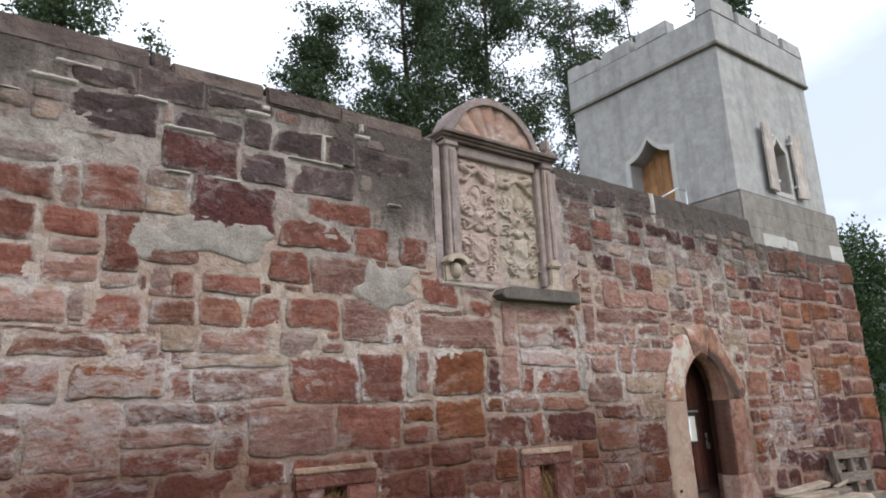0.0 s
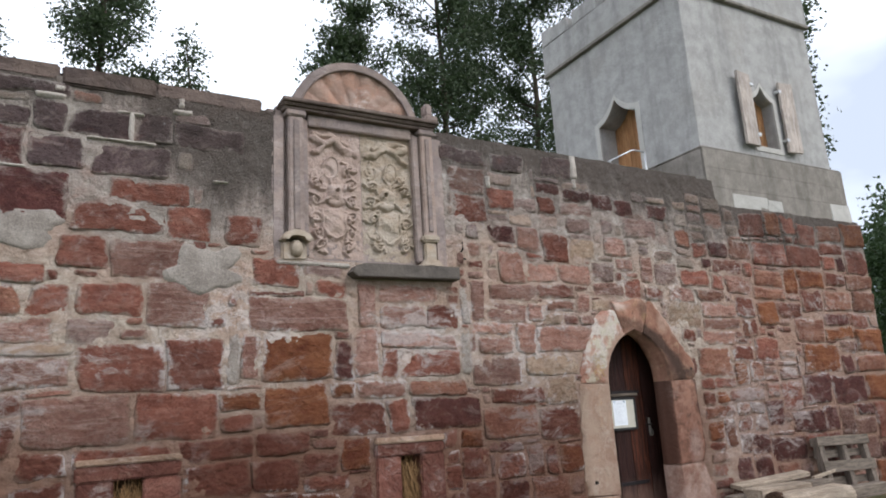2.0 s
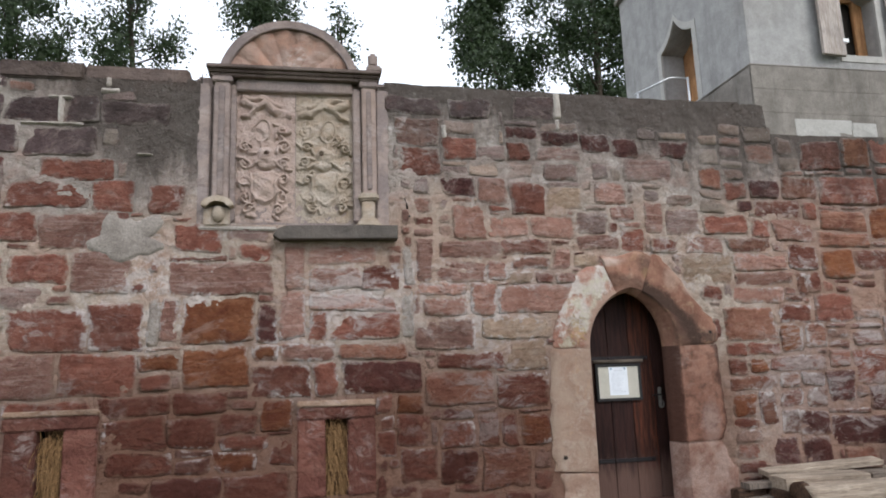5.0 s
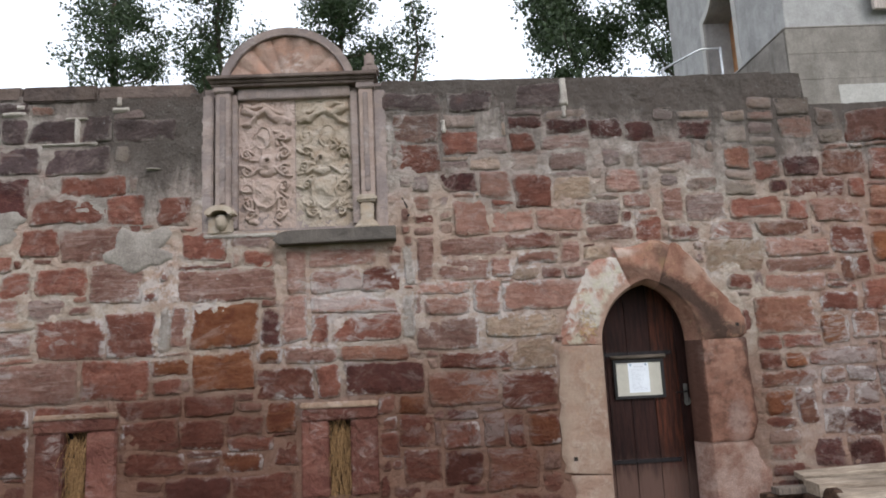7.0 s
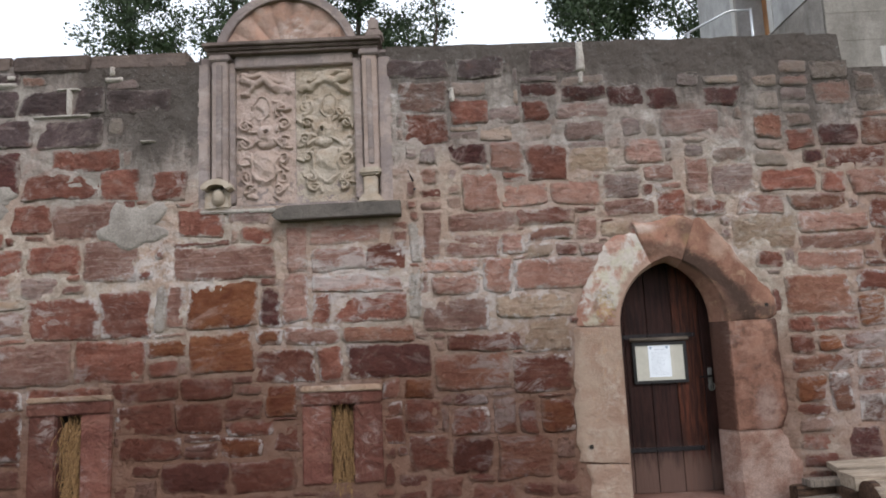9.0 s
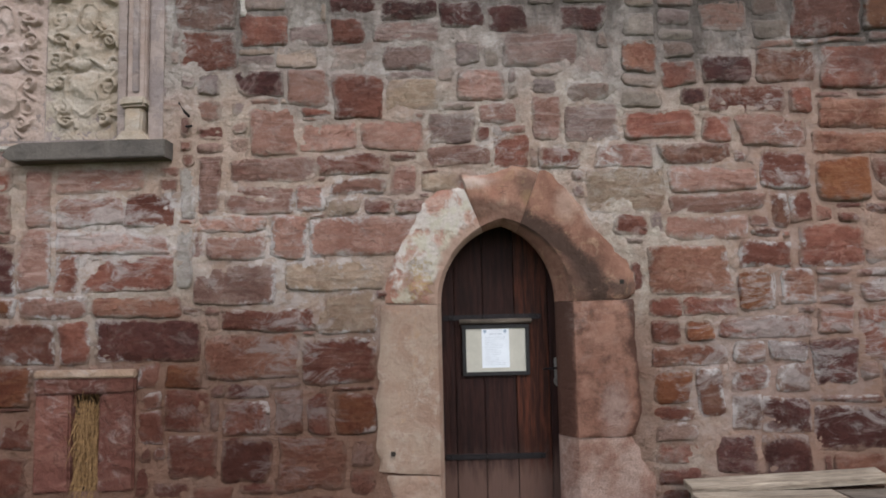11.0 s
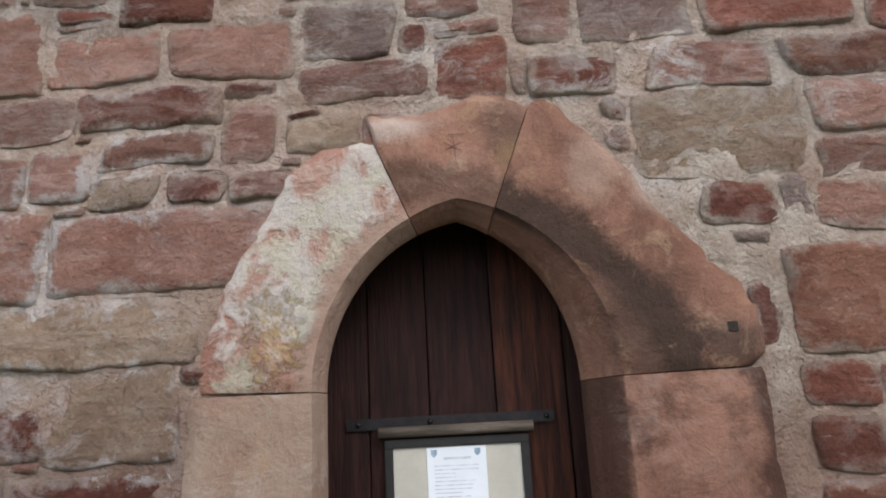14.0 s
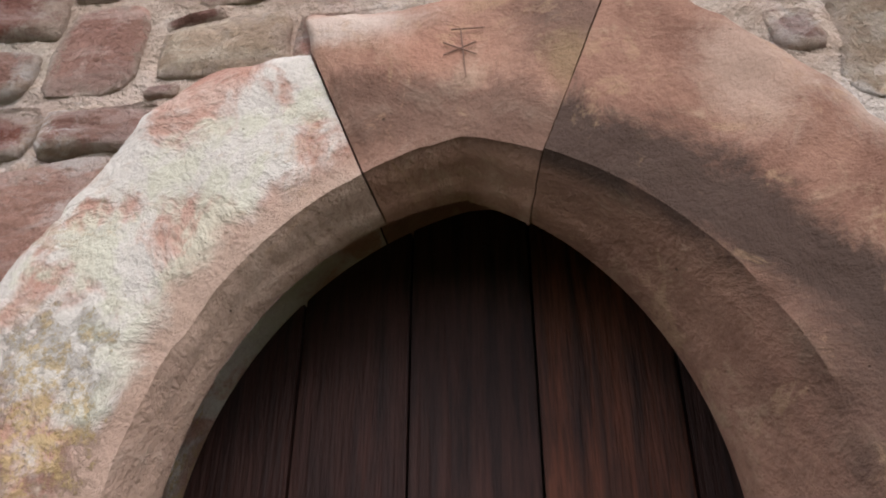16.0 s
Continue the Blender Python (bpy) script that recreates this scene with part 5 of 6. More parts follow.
def build_door():
    seams = [8.05, 8.29, 8.52, 8.772, 9.04, 9.285]
    for i, (a, b) in enumerate(zip(seams, seams[1:])):
        ups = [a + 0.003 + (b - a - 0.006) * k / 6 for k in range(7)]
        outline = [(a + 0.003, GROUND + 0.065), (b - 0.003, GROUND + 0.065)] + [(x, door_top(x)) for x in reversed(ups)]
        part("plank", prism(outline, 5.99 + 0.002 * (i % 2), 6.03, 0.003), RED_WOOD if i == 3 else DOOR_WOOD, door)
    for z in (1.41, 0.32):
        strap = part("iron_strap", box(8.20, 8.985, 5.976, 5.989, z - 0.022, z + 0.022, 0.004), IRON, door, "flat wrought iron strap")
        for x in (8.25, 8.52, 8.955):
            bm = bmesh.new()
            bmesh.ops.create_uvsphere(bm, u_segments=10, v_segments=6, radius=0.011)
            part("nail", moved(bm, Matrix.Translation((x, 5.975, z))), IRON, strap, "", True)
    lock = part("lock_plate", box(9.075, 9.115, 5.972, 5.988, 0.86, 1.08, 0.006), BRONZE, door, "worn grey metal lock plate")
    part("door_handle", tube([(9.095, 5.975, 1.0), (9.095, 5.94, 1.0), (9.06, 5.925, 1.0), (8.98, 5.925, 0.995)], [0.01, 0.01, 0.009, 0.008]), IRON, lock, "dark iron lever handle", True)
    ring = [(9.097 + 0.028 * math.cos(a), 5.962, 0.90 + 0.04 * math.sin(a)) for a in [2 * math.pi * k / 16 for k in range(17)]]
    part("keyhole_ring", tube(ring, [0.006] * 17, 6), BRONZE, lock, "pale oval ring", True)
    part("door_back", box(8.0, 9.35, 6.05, 6.08, GROUND, 2.4), DARK, door)


build_door()

notice = thing("notice_board", "framed cream notice board with a white printed sheet on the door", "notice board", at=(8.615, 5.97, 1.15))


def build_notice():
    def bit(name, x0, x1, z0, z1, y0, y1, m, up=notice, bevel=0.0, label=""):
        return part(name, box(x0, x1, y0, y1, z0, z1, bevel), m, up, label)

    w, h = 0.236, 0.170
    back = bit("backing_card", -w, w, -h, h, -0.004, 0.004, CREAM, label="cream card")
    bit("frame_top", -w - 0.03, w + 0.03, h, h + 0.03, -0.016, 0.012, BLACK, bevel=0.003)
    bit("frame_bottom", -w - 0.03, w + 0.03, -h - 0.03, -h, -0.016, 0.012, BLACK, bevel=0.003)
    bit("frame_side", -w - 0.03, -w, -h, h, -0.016, 0.012, BLACK, bevel=0.003)
    bit("frame_side", w, w + 0.03, -h, h, -0.016, 0.012, BLACK, bevel=0.003)
    part("rain_strip", tube([(-w - 0.05, -0.02, h + 0.058), (w + 0.05, -0.02, h + 0.058)], [0.02, 0.02], 10), GREY_WOOD, notice, "rounded grey wooden strip", True)
    sheet = bit("paper", -0.112, 0.107, -h + 0.03, h - 0.004, -0.008, -0.0055, PAPER, back, label="white printed sheet")
    return back


build_notice()


def build_print():
    """Unreadable lines of print, as bars on the sheet."""
    sheet = [o for o in notice.children_recursive if o.name.startswith("paper")][0]
    r = random.Random(2)
    bm = bmesh.new()
    for i in range(17):
        z = 0.10 - 0.0135 * i
        add_box(bm, -0.085, -0.085 + r.uniform(0.07, 0.165), -0.0092, -0.0078, z - 0.0018, z + 0.0018)
    add_box(bm, -0.05, 0.05, -0.0092, -0.0078, 0.122, 0.13)
    ob = part("print", bm, INK, None, "rows of grey print")
    ob.parent = sheet.parent
    for x in (-0.085, 0.075):
        o = part("emblem", prism([(x - 0.011, 0.158), (x + 0.011, 0.158), (x + 0.011, 0.142), (x, 0.13), (x - 0.011, 0.142)], -0.0092, -0.0078), BLUE_INK, None, "small blue emblem")
        o.parent = sheet.parent


build_print()


# ---- slit windows with straw ----
def build_slit(cx, hw, z0, z1, lintel, seed):
    s = thing("slit_window", "narrow slit window with red stone jambs, stuffed with straw", "window", "structure", "slit windows")
    r = random.Random(seed)
    for side in (-1, 1):
        a, b = sorted((cx + side * hw, cx + side * lintel))
        part("jamb_stone", box(a, b, WALL_Y - 0.03, WALL_Y + 0.28, z0 - 0.02, z1 - 0.02, 0.014, 0.008, seed + side), SLIT_STONE, s)
    part("lintel", box(cx - lintel - 0.01, cx + lintel + 0.01, WALL_Y - 0.035, WALL_Y + 0.28, z1 - 0.018, z1 + 0.10, 0.016, 0.008, seed + 5), SLIT_STONE, s)
    part("lintel_cap", box(cx - lintel - 0.01, cx + lintel + 0.01, WALL_Y - 0.045, WALL_Y + 0.1, z1 + 0.102, z1 + 0.155, 0.012, 0.006, seed + 6), BLOCK["t"], s, "pale stone cap")
    bundle = thing("straw", "dry yellow straw sticking out of the slit window", "straw", "stuff", at=(0, 0, 0))
    bm = bmesh.new()
    for i in range(620):
        x, z = cx + r.uniform(-hw, hw) * 0.95, r.uniform(z0 - 0.02, z1 - 0.06)
        y = WALL_Y + r.uniform(0.02, 0.16)
        ln, lean = r.uniform(0.08, 0.30), r.uniform(-0.35, 0.35)
        d = Vector((lean, r.uniform(-0.5, 0.05), -1 if r.random() < 0.8 else 1)).normalized() * ln
        side = Vector((0.0024, 0.001, 0))
        q = Vector((x, y, z))
        mid, tip = q + d * 0.5 + Vector((0, -0.02, 0)), q + d + Vector((0, 0.0, -0.03))
        mid.x, tip.x = min(max(mid.x, cx - hw * 1.2), cx + hw * 1.2), min(max(tip.x, cx - hw * 1.5), cx + hw * 1.5)
        vs = [bm.verts.new(c) for c in (q - side, q + side, mid + side, mid - side, tip)]
        bm.faces.new((vs[0], vs[1], vs[2], vs[3]))
        bm.faces.new((vs[3], vs[2], vs[4]))
    part("stalks", bm, STRAW, bundle)
    part("straw_core", box(cx - hw + 0.003, cx + hw - 0.003, WALL_Y + 0.17, WALL_Y + 0.24, z0, z1 - 0.03), STRAW_DARK, bundle)


build_slit(5.53, 0.105, 0.22, 0.93, 0.37, 7)
build_slit(2.99, 0.11, 0.10, 0.94, 0.39, 23)

# ---- carved wall monument ----
monument = thing("wall_monument", "carved heraldic sandstone wall monument with an arched pediment", "monument", at=(5.08, WALL_Y, 2.8))


def mon(name, bm, material, label="", smooth=False, up=None):
    return part(name, moved(bm, Matrix.Translation((-5.08, -WALL_Y, -2.8))), material, up or monument, label, smooth)


def spiral(cx, cz, r, turns, start, flip=1, tail=0.0):
    pts = []
    for i in range(60):
        f = i / 59
        a = start + flip * turns * 2 * math.pi * f
        q = r * (1 - 0.85 * f)
        pts.append((cx + q * math.cos(a), cz + q * math.sin(a)))
    return pts


def strand(pts):
    """A smooth line of dense points through a few."""
    out = []
    for a, b in zip(pts, pts[1:]):
        out += [(a[0] + (b[0] - a[0]) * k / 24, a[1] + (b[1] - a[1]) * k / 24) for k in range(24)]
    return out


def relief_panel(x0, x1, z0, z1, seed, mirror, material, label):
    """A carved slab: shield, helmet, crest and scrolling leaves raised from its ground."""
    nx, nz = 84, 200
    u, v = np.meshgrid(np.linspace(0, 1, nx), np.linspace(0, 1, nz), indexing="ij")
    U = 1 - u if mirror else u
    W, H = x1 - x0, z1 - z0
    X, Z = U * W, v * H
    sway = np.array([[(noise.noise(Vector((a * W * 9, b * H * 9, seed + 70))), noise.noise(Vector((a * W * 9, b * H * 9, seed + 90)))) for b in np.linspace(0, 1, nz)] for a in np.linspace(0, 1, nx)])
    X, Z = X + 0.030 * sway[..., 0], Z + 0.030 * sway[..., 1]
    h = np.zeros_like(u)

    def ridge(pts, r, top):
        p = np.array(pts)
        d = np.full(h.shape, 9.0)
        for k in range(0, len(p), 12):
            q = p[k : k + 12]
            d = np.minimum(d, np.sqrt((X[..., None] - q[:, 0]) ** 2 + (Z[..., None] - q[:, 1]) ** 2).min(-1))
        np.maximum(h, top * np.sqrt(np.clip(1 - (d / r) ** 2, 0, 1)), out=h)

    def lump(cx, cz, rx, rz, top, power=2.0):
        e = np.abs((X - cx) / rx) ** power + np.abs((Z - cz) / rz) ** power
        np.maximum(h, top * np.sqrt(np.clip(1 - e, 0, 1)), out=h)

    # shield with a raised rim, helmet above, crest disc, drapery over the top
    lump(0.28, 0.37, 0.125, 0.17, 0.042, 3.5)
    lump(0.28, 0.235, 0.06, 0.06, 0.040)
    ridge(strand([(0.15, 0.50), (0.155, 0.33), (0.21, 0.24), (0.28, 0.20), (0.35, 0.24), (0.405, 0.33), (0.41, 0.50)]), 0.014, 0.052)
    lump(0.29, 0.70, 0.085, 0.10, 0.060)
    lump(0.31, 0.60, 0.11, 0.05, 0.045)
    ridge(strand([(0.12, 0.58), (0.22, 0.63), (0.36, 0.63), (0.46, 0.57)]), 0.022, 0.045)
    lump(0.25, 0.97, 0.085, 0.11, 0.030, 2.2)
    ridge([(0.25 + 0.085 * math.cos(a / 9), 0.97 + 0.11 * math.sin(a / 9)) for a in range(57)], 0.010, 0.038)
    ridge(strand([(0.25, 0.86), (0.26, 0.78)]), 0.014, 0.035)
    ridge(strand([(0.07, 1.27), (0.18, 1.22), (0.30, 1.26), (0.40, 1.18), (0.52, 1.14)]), 0.042, 0.055)
    ridge(strand([(0.06, 1.31), (0.25, 1.32), (0.45, 1.24)]), 0.030, 0.04)
    ridge(strand([(0.05, 1.10), (0.12, 1.12), (0.18, 1.19)]), 0.022, 0.045)
    r = random.Random(seed)
    for cx, cz, q, turns, start, flip in ((0.09, 0.78, 0.07, 1.4, 0.5, 1), (0.07, 0.60, 0.06, 1.3, 2.0, -1), (0.08, 0.42, 0.065, 1.4, 0.2, 1), (0.10, 0.25, 0.06, 1.3, 1.0, -1),
                                          (0.47, 0.80, 0.065, 1.4, 2.5, -1), (0.49, 0.63, 0.055, 1.3, 1.0, 1), (0.47, 0.44, 0.065, 1.4, 3.0, -1), (0.45, 0.26, 0.06, 1.3, 2.0, 1),
                                          (0.14, 0.90, 0.05, 1.2, 3.0, 1), (0.46, 0.98, 0.06, 1.3, 0.0, -1), (0.12, 0.14, 0.05, 1.2, 1.0, 1), (0.42, 0.13, 0.05, 1.2, 2.0, -1)):
        ridge(spiral(cx, cz, q * r.uniform(0.85, 1.15), turns, start, flip), 0.015, 0.048)
        a = r.uniform(0, 6.28)
        for _ in range(2):
            a += r.uniform(1.2, 2.6)
            ridge(strand([(cx, cz), (cx + 0.06 * math.cos(a), cz + 0.06 * math.sin(a)), (cx + 0.10 * math.cos(a + 0.6), cz + 0.10 * math.sin(a + 0.6))]), 0.018, 0.034)
    # a worn round hole by the helmet, weathering all over
    hole = np.hypot(X - 0.315, Z - 0.72)
    h[hole < 0.034] = np.maximum(h[hole < 0.034], 0.066)
    h[hole < 0.021] = -0.01
    wear = np.array([[noise.noise(Vector((a * W * 16, b * H * 16, seed))) * 0.006 + noise.noise(Vector((a * W * 45, b * H * 45, seed))) * 0.004 for b in np.linspace(0, 1, nz)] for a in np.linspace(0, 1, nx)])
    lost = np.array([[noise.noise(Vector((a * W * 5, b * H * 5, seed + 40))) for b in np.linspace(0, 1, nz)] for a in np.linspace(0, 1, nx)])
    h *= np.clip(1.0 - 0.7 * np.clip(lost * 2.6 + 0.0, 0, 1), 0.2, 1)
    h *= 1.1
    h += 1.5 * wear
    verts = [(x0 + u[i, j] * W, WALL_Y + 0.055 - h[i, j], z0 + v[i, j] * H) for i in range(nx) for j in range(nz)]
    faces = [(i * nz + j, (i + 1) * nz + j, (i + 1) * nz + j + 1, i * nz + j + 1) for i in range(nx - 1) for j in range(nz - 1)]
    me = bpy.data.meshes.new("relief_panel")
    me.from_pydata([(x - 5.08, y - WALL_Y, z - 2.8) for x, y, z in verts], [], faces)
    me.shade_smooth()
    me.materials.append(material)
    ob = new("relief_panel", me)
    ob.parent = monument
    tagged(ob, label)


def build_monument():
    relief_panel(4.54, 5.125, 2.86, 4.24, 3, False, CARVED, "pinkish carved slab with shield, helmet and scrolls")
    relief_panel(5.133, 5.715, 2.86, 4.24, 8, True, CARVED_Y, "yellowish carved slab with shield, helmet and scrolls")
    Y = WALL_Y
    mon("backing", box(4.16, 6.10, Y + 0.06, Y + 0.5, 2.75, 4.40, 0.01, 0.006, 2), MOULDED)
    # pilasters with their mouldings
    for x0, x1, name in ((4.325, 4.478, "pilaster"), (5.81, 5.955, "pilaster")):
        z0 = 3.06 if x0 < 5 else 3.14
        p = mon(name, box(x0, x1, Y - 0.05, Y + 0.07, z0, 4.33, 0.012, 0.004, int(x0 * 9)), MOULDED if x0 < 5 else CARVED)
        mon("fillet", box(x0 + 0.045, x1 - 0.045, Y - 0.066, Y - 0.045, z0 + 0.05, 4.26, 0.008), MOULDED, up=None)
        mon("capital", box(x0 - 0.025, x1 + 0.025, Y - 0.075, Y + 0.07, 4.30, 4.365, 0.012), MOULDED)
    mon("side_strip", box(4.478, 4.538, Y - 0.01, Y + 0.07, 2.86, 4.3, 0.012, 0.003, 6), MOULDED)
    mon("side_strip", box(5.718, 5.798, Y - 0.01, Y + 0.07, 2.86, 4.3, 0.012, 0.003, 7), MOULDED)
    mon("outer_strip", box(5.958, 6.09, Y - 0.012, Y + 0.07, 2.8, 4.3, 0.015, 0.006, 8), MOULDED)
    mon("outer_strip", box(4.165, 4.288, Y - 0.005, Y + 0.07, 2.82, 4.3, 0.015, 0.006, 9), MOULDED)
    mon("top_strip", box(4.538, 5.718, Y - 0.008, Y + 0.07, 4.243, 4.36, 0.01, 0.004, 10), MOULDED)
    # cornice of three steps
    bm = bmesh.new()
    add_box(bm, 4.28, 5.98, Y - 0.07, Y + 0.3, 4.365, 4.395, 0.006)
    add_box(bm, 4.265, 5.995, Y - 0.105, Y + 0.3, 4.396, 4.425, 0.010)
    add_box(bm, 4.25, 6.01, Y - 0.14, Y + 0.3, 4.426, 4.465, 0.008)
    mon("cornice", bm, CORNICE, "dark weathered cornice")
    # arched pediment: ring and fan of rays
    cx, cz, ro, ri = 5.07, 4.285, 0.725, 0.635
    a0 = math.asin((4.466 - cz) / ro)
    arcs = [a0 + (math.pi - 2 * a0) * i / 40 for i in range(41)]
    b0 = math.asin((4.466 - cz) / ri)
    barcs = [b0 + (math.pi - 2 * b0) * i / 40 for i in range(41)]
    ring = [(cx + ro * math.cos(a), cz + ro * math.sin(a)) for a in arcs] + [(cx + ri * math.cos(a), cz + ri * math.sin(a)) for a in reversed(barcs)]
    mon("pediment_arch", prism(ring, Y - 0.06, Y + 0.26, 0.014), MOULDED)
    bead = [(cx + (ri + 0.012) * math.cos(a), Y - 0.05, cz + (ri + 0.012) * math.sin(a)) for a in barcs]
    mon("bead", tube(bead, [0.016] * len(bead), 6), MOULDED, "", True)
    bm = bmesh.new()
    rows = []
    for k in range(13):
        f = 0.04 + 0.96 * k / 12
        row = []
        for i in range(121):
            a = b0 + (math.pi - 2 * b0) * i / 120
            x, z = cx + f * ri * math.cos(a), max(4.468, cz + f * ri * math.sin(a))
            ray = abs(math.sin(a * 8.5)) * 0.028 * min(1, f * 1.5)
            row.append(bm.verts.new((x, Y - 0.005 - ray + 0.010 * noise.noise(Vector((x * 12, z * 12, 2))), z)))
        rows.append(row)
    for a, b in zip(rows, rows[1:]):
        for i in range(120):
            bm.faces.new((a[i], a[i + 1], b[i + 1], b[i]))
    mon("fan_shell", bm, FAN_STONE, "reddish stone fan of rays", True)
    # broken finial, bracket and base
    bm = box(5.86, 6.03, Y - 0.10, Y + 0.1, 4.467, 4.55, 0.02, 0.01, 12)
    add_box(bm, 5.885, 5.985, Y - 0.06, Y + 0.06, 4.54, 4.70, 0.025, None, 0.008, 13)
    mon("finial", bm, MOULDED, "broken stone finial stump")
    bm = bmesh.new()
    half = [(4.385 + 0.16 * math.cos(a) * 0.95, 3.0 + 0.09 * math.sin(a)) for a in [math.pi * i / 14 for i in range(15)]]
    low = [(4.385 + 0.11 * math.cos(a), 2.98 + 0.055 * math.sin(a)) for a in [math.pi * i / 14 for i in range(15)]]
    hood = prism(half + low[::-1], Y - 0.13, Y + 0.07, 0.012)
    mon("bracket_hood", hood, CARVED_Y)
    bm = bmesh.new()
    bmesh.ops.create_uvsphere(bm, u_segments=16, v_segments=10, radius=0.075)
    bmesh.ops.scale(bm, vec=(0.85, 0.8, 1.15), verts=bm.verts)
    mon("bracket_knob", moved(bm, Matrix.Translation((4.39, Y - 0.05, 2.92))), CARVED_Y, "", True)
    mon("bracket", box(4.25, 4.50, Y - 0.04, Y + 0.07, 2.80, 3.0, 0.02, 0.01, 14), CARVED_Y)
    mon("pilaster_base", box(5.76, 5.97, Y - 0.09, Y + 0.07, 3.08, 3.16, 0.02, 0.006, 15), CARVED_Y)
    mon("pilaster_base", box(5.80, 5.93, Y - 0.06, Y + 0.07, 2.86, 3.08, 0.015, 0.006, 16), CARVED_Y)
    mon("pilaster_base", prism([(5.73, 2.81), (6.0, 2.81), (5.94, 2.885), (5.79, 2.885)], Y - 0.085, Y + 0.07, 0.008), CARVED_Y)
    mon("ledge", box(4.2, 4.95, Y - 0.03, Y + 0.1, 2.765, 2.805, 0.012, 0.006, 17), POINTING, "whitened ledge")
    bm = prism([(4.92, 2.70), (4.985, 2.655), (6.15, 2.665), (6.15, 2.80), (5.06, 2.792), (4.97, 2.765)], Y - 0.15, Y + 0.1, 0.008)
    mon("sill", bm, SLATE, "dark grey stone sill slab")


build_monument()
iron_peg = thing("iron_peg", "rusty iron pegs stuck in the wall", "peg", at=(6.28, WALL_Y, 3.0))
part("peg", tube([(0, 0.05, 0), (-0.02, -0.06, 0.03), (-0.05, -0.10, 0.09)], [0.012, 0.01, 0.008], 6), IRON, iron_peg)
part("peg", tube([(0.02, 0.05, -0.05), (0.0, -0.07, -0.09)], [0.012, 0.009], 6), IRON, iron_peg)

# ---- tower ----
TX0, TX1, TY0, TY1, TZ0, TZ1 = 10.53, 13.68, 5.735, 8.98, 4.87, 7.50
tower = thing("tower", "square grey rendered tower with battlements on the wall's corner", "tower", at=(12.1, 7.3, 3.93))


def tow(name, bm, material, label="", smooth=False, up=None):
    return part(name, moved(bm, Matrix.Translation((-12.1, -7.3, -3.93))), material, up or tower, label, smooth)


def ogee(cx, half, z0, zs, apex, grow=0.0):
    """A window outline with a curved bracket head."""
    h = half + grow
    pts = [(cx - h, z0 - grow), (cx + h, z0 - grow), (cx + h, zs + grow * 0.6)]
    for k in range(1, 9):
        f = k / 8
        pts.append((cx + h * (1 - f), zs + grow * 0.8 + (apex - zs) * (0.30 * f + 0.70 * f ** 2.6)))
    for k in range(1, 9):
        f = 1 - k / 8
        pts.append((cx - h * (1 - f), zs + grow * 0.8 + (apex - zs) * (0.30 * f + 0.70 * f ** 2.6)))
    return pts


